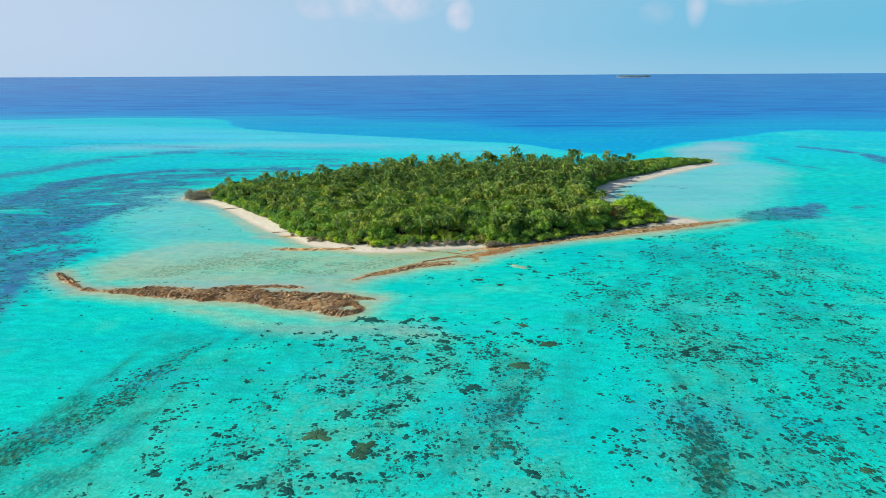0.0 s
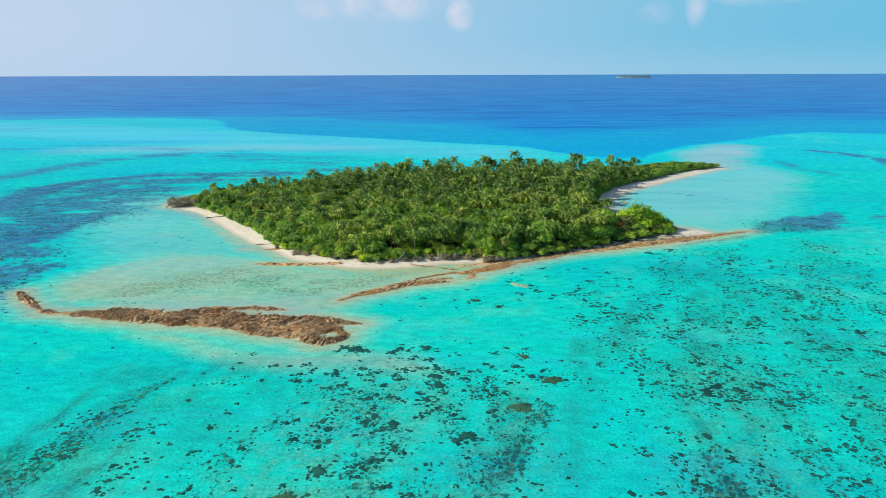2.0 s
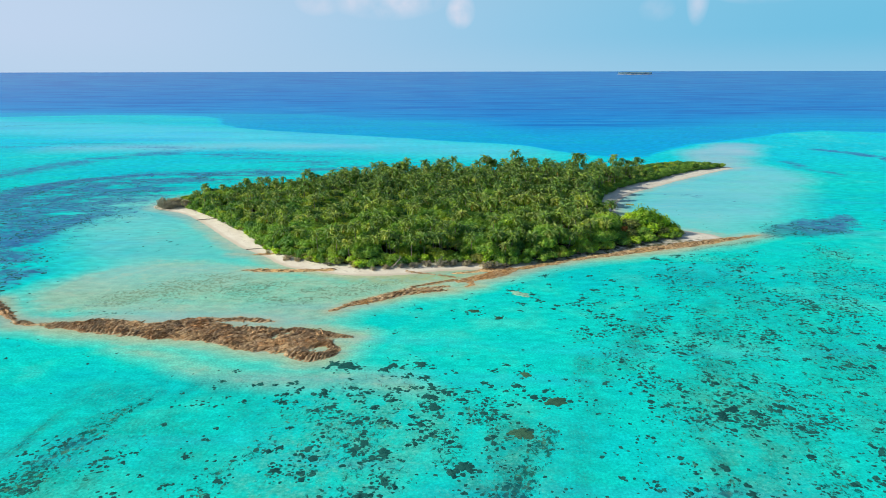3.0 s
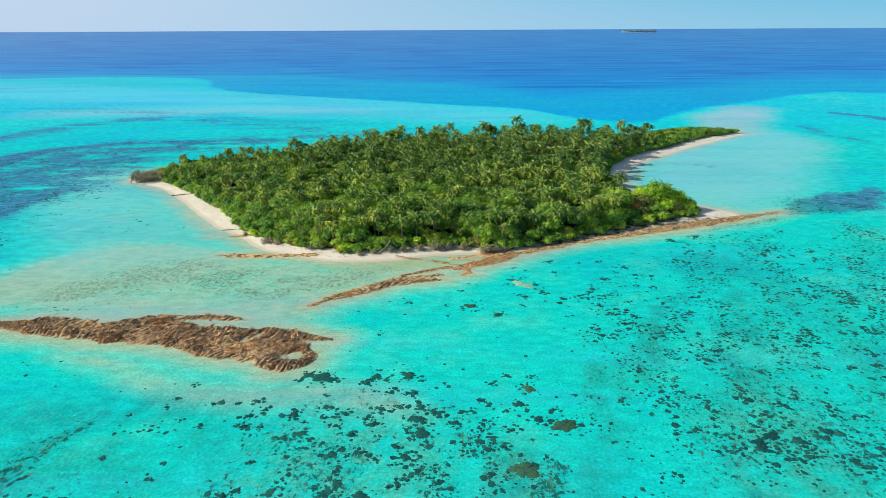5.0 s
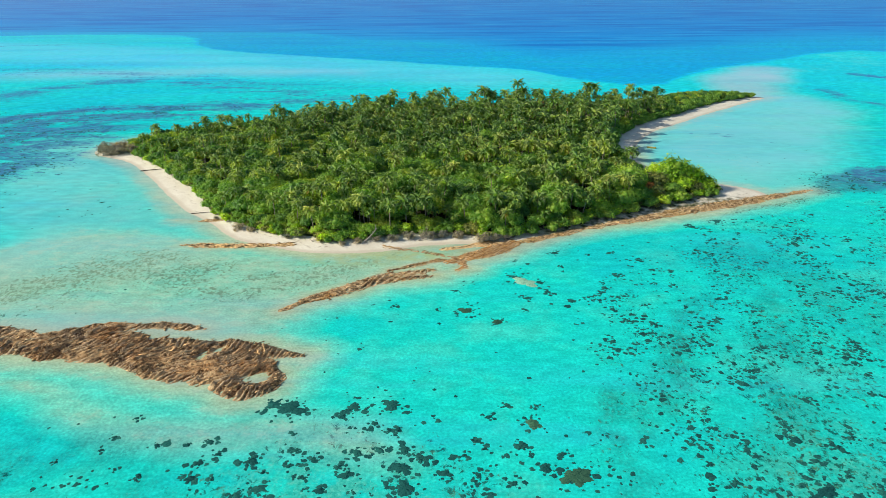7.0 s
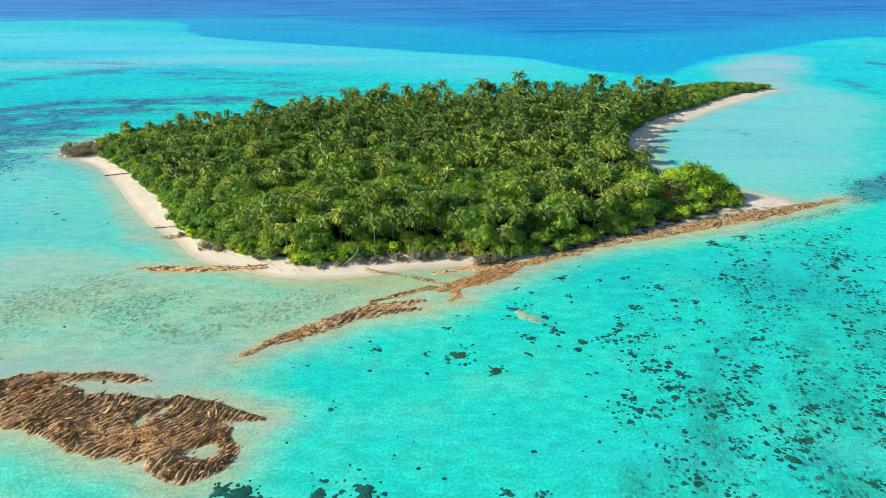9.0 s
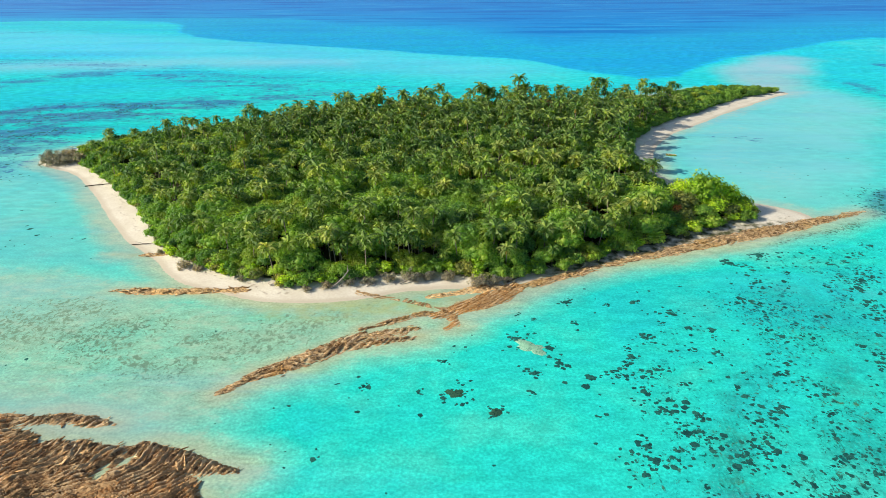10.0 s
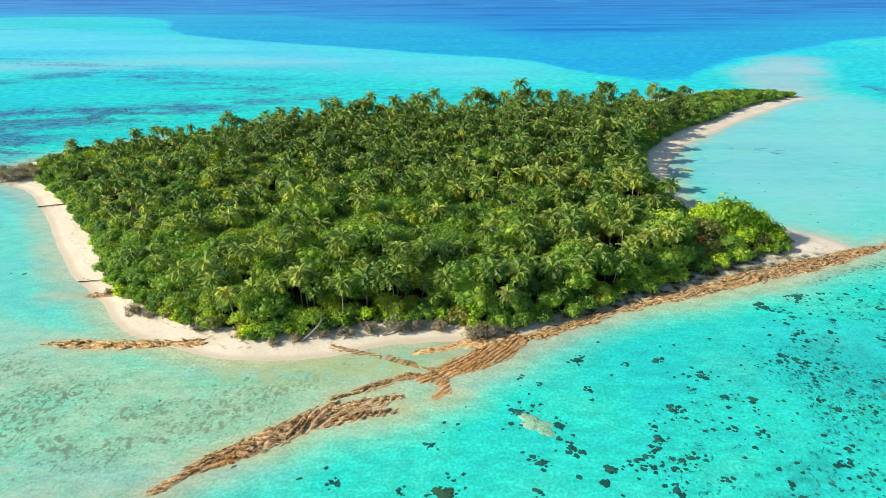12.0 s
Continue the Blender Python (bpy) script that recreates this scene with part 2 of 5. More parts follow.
    grow([(70, 110, 30), (75, 180, 30), (80, 230, 30), (95, 290, 22), (125, 335, 10)], 0.62, 16, 9, 15, 61, 0.34)
    grow([(38, 195, 10), (48, 225, 10), (56, 262, 9), (62, 290, 6)], 0.55, 8, 7, 11, 63, 0.38)
    grow([(112, 150, 22), (118, 205, 24), (140, 260, 26), (170, 330, 20)], 0.62, 16, 10, 18, 65, 0.34)
    grow([(148, 364, 5), (168, 378, 13), (186, 390, 16), (200, 404, 11), (208, 420, 5)], 1.0, 7, 9, 7, 67, 0.22)
    grow([(200, 388, 4), (222, 400, 7), (240, 418, 4)], 0.7, 6, 9, 6, 66, 0.40)
    grow([(100, 338, 2), (125, 350, 3), (150, 364, 4)], 0.9, 4, 7, 6, 68, 0.38)
    grow([(-154, 200, 5), (-165, 223, 8), (-174, 250, 9), (-187, 268, 10), (-181, 296, 7)], 1.0, 9, 14, 9, 69, 0.22)
    grow([(-260, 262, 18), (-226, 305, 15), (-222, 340, 15), (-220, 385, 13), (-212, 414, 6)], 1.0, 12, 22, 9, 70, 0.22)
    grow([(-340, 330, 20), (-303, 398, 16), (-297, 440, 16), (-299, 485, 17), (-284, 522, 13), (-250, 546, 10), (-180, 566, 7)], 1.0, 12, 26, 8, 71, 0.22)
    grow([(-302, 395, 6), (-270, 432, 8), (-236, 474, 7), (-222, 505, 8), (-205, 540, 6)], 1.0, 10, 22, 8, 72, 0.26)
    grow([(-420, 460, 24), (-384, 512, 20), (-368, 560, 20), (-350, 640, 24), (-300, 690, 22), (-180, 640, 20), (-100, 600, 14)], 0.8, 24, 34, 8, 73, 0.42)
    grow([(-240, 300, 30), (-240, 400, 34), (-250, 500, 36)], 0.9, 26, 14, 7, 74, 0.38)
    grow([(-640, 700, 40), (-400, 760, 30), (-150, 660, 20), (0, 600, 14)], 0.6, 24, 70, 8, 75, 0.42)
    grow([(-700, 980, 16), (-520, 1050, 14), (-430, 1000, 10)], 0.6, 20, 60, 14, 76, 0.42)
    grow([(284, 650, 7), (288, 618, 10), (291, 585, 8), (286, 560, 4)], 0.8, 9, 14, 12, 77, 0.34)
    grow([(352, 728, 8), (374, 700, 13), (386, 660, 14), (378, 622, 12), (372, 590, 6)], 1.0, 8, 12, 9, 79, 0.30)
    grow([(134, 474, 3), (150, 468, 4), (168, 450, 4)], 0.55, 5, 6, 5, 80, 0.44)
    grow([(-120, 262, 14), (-95, 288, 12), (-60, 275, 16), (-35, 283, 9), (-20, 292, 5)], 0.78, 9, 8, 6, 81, 0.37)
    grow([(-270, 240, 50), (-270, 400, 75), (-235, 520, 50), (-120, 585, 22), (-40, 600, 10)], 0.85, 34, 30, 7, 82, 0.38)
    grow([(-176, 195, 18), (-188, 255, 24), (-214, 310, 26)], 0.9, 14, 13, 8, 83, 0.39)
    weed = weed * (1 - slope)
    milk = np.maximum(smooth(-26, 16, east), 0.55 * smooth(-30, 14, pale)) * (1 - slope)
    sheet = chain(wx, wy, [(-800, 1020, 70), (-420, 900, 80), (-150, 790, 60), (20, 700, 40)])
    milk = np.maximum(milk, 0.6 * smooth(-60, 40, sheet) * (1 - slope))
    silt = smooth(-20, 20, bank) * (1 - slope)
    veil = chain(wx, wy, [(-420, 720, 24), (-320, 735, 30), (-230, 745, 26), (-115, 745, 8)])
    silt = np.maximum(silt, 0.55 * smooth(-34, 26, veil))
    drift = chain(wx, wy, [(-120, 252, 5), (-98, 252, 8), (-75, 253, 6), (-52, 248, 4)])
    silt = np.maximum(silt, 0.6 * smooth(-9, 8, drift))
    return depth, weed, milk, silt


# ---------------------------------------------------------------- materials
class Nodes:
    """A short hand for a node material with a Principled surface."""

    def __init__(self, name, rough=0.8, spec=0.3):
        self.material = bpy.data.materials.new(name)
        self.material.use_nodes = True
        self.tree = self.material.node_tree
        self.surface = self.tree.nodes["Principled BSDF"]
        self.surface.inputs["Roughness"].default_value = rough
        self.surface.inputs["Specular IOR Level"].default_value = spec

    def put(self, value, socket):
        if isinstance(value, (int, float)):
            socket.default_value = value
        elif isinstance(value, tuple):
            socket.default_value = (*value, 1) if len(value) == 3 and len(socket.default_value) == 4 else value
        else:
            self.tree.links.new(value, socket)

    def position(self, scale=(1, 1, 1), turn=0.0):
        geo = self.tree.nodes.new("ShaderNodeNewGeometry")
        mapping = self.tree.nodes.new("ShaderNodeMapping")
        self.put(geo.outputs["Position"], mapping.inputs["Vector"])
        mapping.inputs["Scale"].default_value = scale
        mapping.inputs["Rotation"].default_value = (0, 0, radians(turn))
        return mapping.outputs[0]

    def noise(self, vector, scale, detail=4.0, rough=0.55, distort=0.0):
        node = self.tree.nodes.new("ShaderNodeTexNoise")
        self.put(vector, node.inputs["Vector"])
        for key, value in (("Scale", scale), ("Detail", detail), ("Roughness", rough), ("Distortion", distort)):
            node.inputs[key].default_value = value
        return node.outputs[0]

    def cells(self, vector, scale, feature="F1"):
        node = self.tree.nodes.new("ShaderNodeTexVoronoi")
        node.feature = feature
        self.put(vector, node.inputs["Vector"])
        node.inputs["Scale"].default_value = scale
        return node.outputs["Distance"]

    def span(self, value, a, b, c=0.0, d=1.0):
        node = self.tree.nodes.new("ShaderNodeMapRange")
        node.interpolation_type = "SMOOTHSTEP"
        for i, v in enumerate((value, a, b, c, d)):
            self.put(v, node.inputs[i])
        return node.outputs[0]

    def maths(self, op, a, b=0.0, clamp=False):
        node = self.tree.nodes.new("ShaderNodeMath")
        node.operation, node.use_clamp = op, clamp
        self.put(a, node.inputs[0])
        self.put(b, node.inputs[1])
        return node.outputs[0]

    def mix(self, fac, a, b, blend="MIX"):
        node = self.tree.nodes.new("ShaderNodeMix")
        node.data_type, node.blend_type = "RGBA", blend
        self.put(fac, node.inputs[0])
        self.put(a, node.inputs[6])
        self.put(b, node.inputs[7])
        return node.outputs[2]

    def ramp(self, fac, stops):
        node = self.tree.nodes.new("ShaderNodeValToRGB")
        self.put(fac, node.inputs[0])
        items = node.color_ramp.elements
        while len(items) < len(stops):
            items.new(0.5)
        for item, (at, colour) in zip(items, stops):
            item.position, item.color = at, (*colour, 1)
        return node.outputs[0]

    def attribute(self, name):
        node = self.tree.nodes.new("ShaderNodeAttribute")
        node.attribute_name = name
        return node.outputs["Fac"]

    def island(self):
        return self.tree.nodes.new("ShaderNodeNewGeometry").outputs["Random Per Island"]

    def object_random(self):
        return self.tree.nodes.new("ShaderNodeObjectInfo").outputs["Random"]

    def bump(self, height, strength, distance):
        node = self.tree.nodes.new("ShaderNodeBump")
        node.inputs["Strength"].default_value, node.inputs["Distance"].default_value = strength, distance
        self.put(height, node.inputs["Height"])
        self.tree.links.new(node.outputs[0], self.surface.inputs["Normal"])

    def colour(self, value):
        self.put(value, self.surface.inputs["Base Color"])
        return self.material


def sea_material():
    m = Nodes("lagoon_water", 0.9, 0.0)
    depth, weed = m.attribute("depth"), m.attribute("weed")
    p = m.position()
    fine = m.noise(p, 1.5, 7, 0.72)
    broad = m.noise(p, 0.05, 5, 0.6)
    d = m.maths("ADD", depth, m.maths("MULTIPLY", m.maths("SUBTRACT", broad, 0.5), m.maths("MULTIPLY", depth, 0.7)))
    base = m.ramp(m.maths("POWER", m.maths("DIVIDE", d, 24.0, True), 0.5), SEA_RAMP)
    # sand ripples and rubble on the bed, with light nets painted into the colour
    grain = m.span(fine, 0.30, 0.70, 0.80, 1.32)
    blotch = m.span(m.noise(m.position((0.7, 1.3, 1)), 0.28, 5, 0.65), 0.3, 0.7, 0.86, 1.14)
    clear = m.maths("MULTIPLY", m.span(depth, 9.0, 3.0, 0.3, 1.0), m.span(m.attribute("far"), 0.0, 1.0, 1.0, 0.35))
    # sky reflections on the far waves, painted as light and dark bands
    painted_glints = m.span(m.noise(m.position((0.45, 1.0, 1), 10), 0.32, 4, 0.6), 0.3, 0.7, 0.82, 1.18)
    base = m.mix(m.maths("MULTIPLY", m.attribute("far"), m.span(depth, 9.0, 4.0, 0.5, 1.0)), base, m.mix(1.0, base, m.mix(1.0, painted_glints, (1.0, 1.0, 1.0), "MULTIPLY"), "MULTIPLY"))
    base = m.mix(clear, base, m.mix(1.0, base, m.mix(1.0, grain, blotch, "MULTIPLY"), "MULTIPLY"))
    # coral rubble in the sand: olive, coarse and speckled with pale chips
    chips = m.noise(p, 1.6, 3, 0.6)
    rubble = m.ramp(m.noise(p, 0.9, 5, 0.7), [(0.36, (0.02, 0.24, 0.17)), (0.52, (0.06, 0.44, 0.32)), (0.66, (0.18, 0.58, 0.45))])
    base = m.mix(m.maths("MULTIPLY", m.attribute("coarse"), m.span(m.noise(p, 0.16, 5, 0.65), 0.42, 0.60, 0.10, 0.72)), base, rubble)
    # sea grass
    blades = m.noise(m.position((1.0, 0.55, 1)), 1.2, 5, 0.7)
    lawn = m.ramp(m.noise(p, 0.3, 4), [(0.35, (0.005, 0.11, 0.105)), (0.65, (0.03, 0.16, 0.115))])
    base = m.mix(m.maths("MULTIPLY", m.attribute("grass"), m.span(blades, 0.36, 0.58, 0.25, 0.95)), base, lawn)
    base = m.mix(m.maths("MULTIPLY", m.maths("MAXIMUM", m.attribute("grass"), m.attribute("coarse")), m.span(chips, 0.60, 0.70, 0.0, 0.5)), base, (0.22, 0.64, 0.54))
    # lime and silt clouding the water
    base = m.mix(m.maths("MULTIPLY", m.attribute("milk"), m.span(m.noise(p, 0.03, 4), 0.25, 0.75, 0.55, 0.9)), base, (0.17, 0.56, 0.57))
    base = m.mix(m.maths("MULTIPLY", m.attribute("silt"), m.span(m.noise(p, 0.02, 5), 0.25, 0.75, 0.5, 1.0)), base, (0.34, 0.50, 0.46))
    # drifts of clean sand in the shallows
    drift = m.maths("MULTIPLY", m.span(depth, 1.15, 0.6), m.span(m.noise(m.position((0.8, 1.2, 1), 20), 0.2, 7, 0.72), 0.48, 0.64, 0.0, 0.42))
    base = m.mix(drift, base, (0.42, 0.53, 0.39))
    # weed in tufts
    tuft = m.noise(m.position((1.0, 0.8, 1)), 0.75, 7, 0.75, 0.5)
    level = m.maths("SUBTRACT", 0.66, m.maths("MULTIPLY", weed, 0.22))
    cover = m.span(m.maths("SUBTRACT", tuft, level), -0.02, 0.07)
    cover = m.maths("MULTIPLY", cover, m.span(weed, 0.02, 0.22, 0.0, 0.9))
    far = m.attribute("far")
    # ragged dabs on the outer flat
    dab = m.noise(m.position((0.55, 1.0, 1), -6), 0.34, 4, 0.62)
    dabs = m.span(m.maths("SUBTRACT", dab, m.maths("SUBTRACT", 0.68, m.maths("MULTIPLY", weed, 0.22))), -0.025, 0.045, 0.0, 0.85)
    cover = m.maths("MAXIMUM", m.maths("MULTIPLY", cover, m.span(far, 0.0, 1.0, 1.0, 0.5)), m.maths("MULTIPLY", m.maths("MULTIPLY", dabs, m.span(weed, 0.03, 0.25)), far))
    cover = m.maths("MAXIMUM", cover, m.maths("MULTIPLY", m.maths("MULTIPLY", m.span(weed, 0.3, 1.0), m.span(m.noise(m.position((0.7, 1.0, 1)), 0.28, 5, 0.65), 0.40, 0.56, 0.5, 1.0)), m.span(far, 0.0, 1.0, 0.16, 0.92)))
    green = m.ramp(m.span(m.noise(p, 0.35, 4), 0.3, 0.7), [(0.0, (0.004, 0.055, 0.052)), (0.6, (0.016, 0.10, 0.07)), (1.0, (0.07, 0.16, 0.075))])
    # weed goes from green to this blue with distance
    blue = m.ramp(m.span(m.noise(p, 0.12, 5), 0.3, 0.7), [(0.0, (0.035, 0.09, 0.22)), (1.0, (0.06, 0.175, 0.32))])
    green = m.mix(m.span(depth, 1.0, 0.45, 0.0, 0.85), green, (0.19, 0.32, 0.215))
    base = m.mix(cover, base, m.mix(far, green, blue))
    # shallow water is tinted bluer farther out and to the north
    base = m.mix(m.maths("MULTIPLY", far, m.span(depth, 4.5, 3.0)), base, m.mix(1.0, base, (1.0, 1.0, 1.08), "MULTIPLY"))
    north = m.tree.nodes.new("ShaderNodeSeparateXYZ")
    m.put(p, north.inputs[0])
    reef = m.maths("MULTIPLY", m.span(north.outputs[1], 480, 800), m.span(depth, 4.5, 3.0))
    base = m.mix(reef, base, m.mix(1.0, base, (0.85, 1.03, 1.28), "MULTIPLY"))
    algae = m.maths("MULTIPLY", m.attribute("algae"), m.span(m.noise(p, 0.25, 5), 0.3, 0.7, 0.2, 0.75))
    base = m.mix(algae, base, (0.36, 0.41, 0.17))
    # stain of the rock on the bed beside it
    stain = m.maths("MULTIPLY", m.attribute("stain"), m.span(m.noise(p, 0.4, 5), 0.35, 0.65, 0.05, 0.4))
    base = m.mix(stain, base, (0.36, 0.36, 0.19))
    # wind streaks far out
    streak = m.noise(m.position((0.22, 2.0, 1), 6), 0.03, 7, 0.65)
    base = m.mix(m.maths("MULTIPLY", m.span(streak, 0.53, 0.66), m.span(depth, 4.0, 12.0, 0.12, 0.5)), base, (0.05, 0.42, 0.70))
    shade = m.noise(m.position((0.3, 1.6, 1), -4), 0.012, 6, 0.6)
    base = m.mix(m.maths("MULTIPLY", m.span(shade, 0.47, 0.62), m.span(depth, 4.0, 12.0, 0.12, 0.62)), base, (0.0, 0.10, 0.44))
    wave = m.maths("ADD", m.noise(m.position((1, 1.5, 1)), 0.9, 5, 0.65), m.maths("MULTIPLY", m.noise(m.position((0.6, 1.4, 1)), 0.15, 3), 2.0))
    m.colour(base)
    nodes, links = m.tree.nodes, m.tree.links
    waves = nodes.new("ShaderNodeBump")
    waves.inputs["Strength"].default_value, waves.inputs["Distance"].default_value = 0.5, 0.3
    links.new(wave, waves.inputs["Height"])
    gloss = nodes.new("ShaderNodeBsdfGlossy")
    gloss.inputs["Roughness"].default_value = 0.25
    links.new(waves.outputs[0], gloss.inputs["Normal"])
    fresnel = nodes.new("ShaderNodeFresnel")
    fresnel.inputs["IOR"].default_value = 1.012
    blend = nodes.new("ShaderNodeMixShader")
    links.new(m.maths("MULTIPLY", fresnel.outputs[0], 0.75), blend.inputs[0])
    links.new(m.surface.outputs[0], blend.inputs[1])
    links.new(gloss.outputs[0], blend.inputs[2])
    links.new(blend.outputs[0], nodes["Material Output"].inputs[0])
    return m.material


SEA_RAMP = [(0.0, (0.46, 0.48, 0.34)), (0.09, (0.36, 0.455, 0.30)), (0.145, (0.25, 0.465, 0.325)), (0.20, (0.10, 0.55, 0.43)), (0.265, (0.004, 0.56, 0.47)),
            (0.36, (0.0, 0.43, 0.54)), (0.48, (0.0, 0.33, 0.65)), (0.75, (0.0, 0.23, 0.61)), (0.95, (0.0, 0.20, 0.575))]


def sand_material():
    m = Nodes("coral_sand", 0.9, 0.2)
    p = m.position()
    sand = m.ramp(m.noise(p, 0.12, 5), [(0.25, (0.60, 0.56, 0.44)), (0.7, (0.75, 0.725, 0.61))])
    sand = m.mix(m.span(m.noise(p, 1.7, 4), 0.35, 0.7, 0.0, 0.35), sand, (0.52, 0.44, 0.33))
    height = m.attribute("height")
    sand = m.mix(m.span(height, 0.22, 0.05, 0.0, 0.55), sand, (0.46, 0.40, 0.29))
    wrack = m.maths("MULTIPLY", m.span(m.maths("ABSOLUTE", m.maths("SUBTRACT", height, m.span(m.noise(p, 0.08, 3), 0.3, 0.7, 0.35, 0.75))), 0.07, 0.0), m.span(m.noise(p, 0.9, 5), 0.48, 0.62, 0.0, 0.5))
    sand = m.mix(wrack, sand, (0.20, 0.14, 0.08))
    litter = m.ramp(m.noise(p, 0.8, 5), [(0.3, (0.030, 0.045, 0.014)), (0.7, (0.085, 0.085, 0.03))])
    cover = m.span(m.maths("ADD", m.attribute("litter"), m.maths("MULTIPLY", m.maths("SUBTRACT", m.noise(p, 0.35, 4), 0.5), 0.9)), 0.4, 0.75)
    m.bump(m.noise(p, 2.2, 5), 0.5, 0.12)
    return m.colour(m.mix(cover, sand, litter))


def rock_material(name="beach_rock", gain=1.0, rust=(0.36, 0.165, 0.045), amount=0.5):
    m = Nodes(name, 0.8, 0.2)
    p = m.position()
    base = m.ramp(m.noise(p, 0.7, 7, 0.7), [(0.34, (0.06, 0.038, 0.022)), (0.43, (0.25, 0.155, 0.08)), (0.53, (0.46, 0.31, 0.155)), (0.63, (0.74, 0.58, 0.34))])
    base = m.mix(m.span(m.noise(p, 0.10, 4), 0.50 - 0.3 * max(0, amount - 0.5), 0.66, 0.8 * max(0, amount - 0.5), amount), base, rust)
    base = m.mix(m.span(m.noise(p, 2.6, 5), 0.50, 0.68, 0.0, 0.75), base, (0.045, 0.03, 0.02))
    tint = m.ramp(m.maths("FRACT", m.maths("ADD", m.object_random(), m.island())), [(0.0, (0.55 * gain, 0.52 * gain, 0.48 * gain)), (0.5, (0.95 * gain, 0.92 * gain, 0.88 * gain)), (0.8, (1.25 * gain, 1.22 * gain, 1.12 * gain)), (1.0, (1.9 * gain, 1.85 * gain, 1.7 * gain))])
    base = m.mix(1.0, base, tint, "MULTIPLY")
    # beds of differing hardness, with sunlit highlights painted along their bleached upper edges
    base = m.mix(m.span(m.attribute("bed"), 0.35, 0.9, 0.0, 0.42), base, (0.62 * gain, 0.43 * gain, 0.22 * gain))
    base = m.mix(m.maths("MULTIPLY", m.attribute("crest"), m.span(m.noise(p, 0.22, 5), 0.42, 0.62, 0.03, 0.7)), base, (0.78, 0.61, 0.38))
    m.bump(m.noise(p, 3.0, 6, 0.7), 0.9, 0.3)
    return m.colour(base)


def coral_material(name, dark, pale):
    m = Nodes(name, 0.85, 0.05)
    p = m.position()
    base = m.ramp(m.noise(p, 1.5, 6, 0.75), [(0.34, dark), (0.52, pale), (0.62, dark), (0.72, pale)])
    tint = m.ramp(m.maths("FRACT", m.maths("ADD", m.object_random(), m.island())), [(0.0, (0.6, 0.75, 0.8)), (1.0, (1.3, 1.35, 1.25))])
    m.bump(m.noise(p, 2.2, 5), 0.6, 0.2)
    return m.colour(m.mix(1.0, base, tint, "MULTIPLY"))


def leaf_material(name, low, mid, high, glow=0.25, scale=0.16, spread_of=1.0):
    m = Nodes(name, 0.45, 0.3)
    p = m.position()
    base = m.ramp(m.noise(p, scale, 3, 0.6), [(0.32, low), (0.5, mid), (0.7, high)])
    tint = m.ramp(m.island(), [(0.0, (1 - 0.58 * spread_of, 1 - 0.5 * spread_of, 1 - 0.45 * spread_of)), (0.55, (1.0, 1.0, 1.0)), (1.0, (1 + 0.75 * spread_of, 1 + 0.55 * spread_of, 1 + 0.15 * spread_of))])
    base = m.mix(1.0, base, tint, "MULTIPLY")
    base = m.mix(1.0, base, m.ramp(m.object_random(), [(0.0, (0.72, 0.80, 0.85)), (0.5, (1.0, 1.0, 1.0)), (1.0, (1.22, 1.14, 1.0))]), "MULTIPLY")
    m.colour(base)
    nodes, links = m.tree.nodes, m.tree.links
    through_leaf = nodes.new("ShaderNodeBsdfTranslucent")
    links.new(m.mix(1.0, base, (1.5, 1.6, 0.5), "MULTIPLY"), through_leaf.inputs[0])
    blend = nodes.new("ShaderNodeMixShader")
    blend.inputs[0].default_value = glow
    links.new(m.surface.outputs[0], blend.inputs[1])
    links.new(through_leaf.outputs[0], blend.inputs[2])
    links.new(blend.outputs[0], nodes["Material Output"].inputs[0])
    return m.material


def wood_material(name, a, b):
    m = Nodes(name, 0.85, 0.2)
    p = m.position((1, 1, 3))
    base = m.ramp(m.noise(p, 1.6, 5), [(0.3, a), (0.7, b)])
    m.bump(m.noise(p, 6, 4), 0.5, 0.05)
    return m.colour(base)


def paint_material(name, colour, worn):
    m = Nodes(name, 0.45, 0.4)
    return m.colour(m.mix(m.span(m.noise(m.position(), 3.0, 5), 0.45, 0.75, 0.0, 0.6), colour, worn))


SEA, SAND, ROCK = sea_material(), sand_material(), rock_material("beach_rock", 1.15, (0.42, 0.19, 0.055), 0.6)
ROCK_TAN = rock_material("tan_rock", 0.95, (0.58, 0.38, 0.13), 0.6)
ROCK_RUST = rock_material("rusty_rock", 0.88, (0.52, 0.25, 0.05))
ROCK_ORANGE = rock_material("orange_rock", 0.92, (0.56, 0.27, 0.06), 0.85)
ROCK_OCHRE = rock_material("ochre_rock", 0.95, (0.50, 0.33, 0.13), 0.75)
CORAL_DARK = coral_material("coral_dark", (0.003, 0.050, 0.052), (0.018, 0.115, 0.100))
CORAL_OLIVE = coral_material("coral_olive", (0.010, 0.060, 0.046), (0.060, 0.145, 0.085))
CORAL_PALE = coral_material("coral_pale", (0.06, 0.20, 0.15), (0.24, 0.44, 0.33))
PALM_LEAF = leaf_material("palm_frond", (0.085, 0.190, 0.046), (0.165, 0.290, 0.062), (0.40, 0.47, 0.12), 0.40, 0.13, 0.7)
PALM_GOLD = leaf_material("yellowing_frond", (0.12, 0.22, 0.05), (0.235, 0.345, 0.075), (0.42, 0.46, 0.13), 0.40, 0.13, 0.7)
PALM_DRY = leaf_material("dry_frond", (0.26, 0.17, 0.05), (0.36, 0.26, 0.07), (0.42, 0.36, 0.11), 0.3)
PALM_RED = leaf_material("dead_red_frond", (0.13, 0.03, 0.018), (0.20, 0.05, 0.03), (0.24, 0.09, 0.04), 0.15)
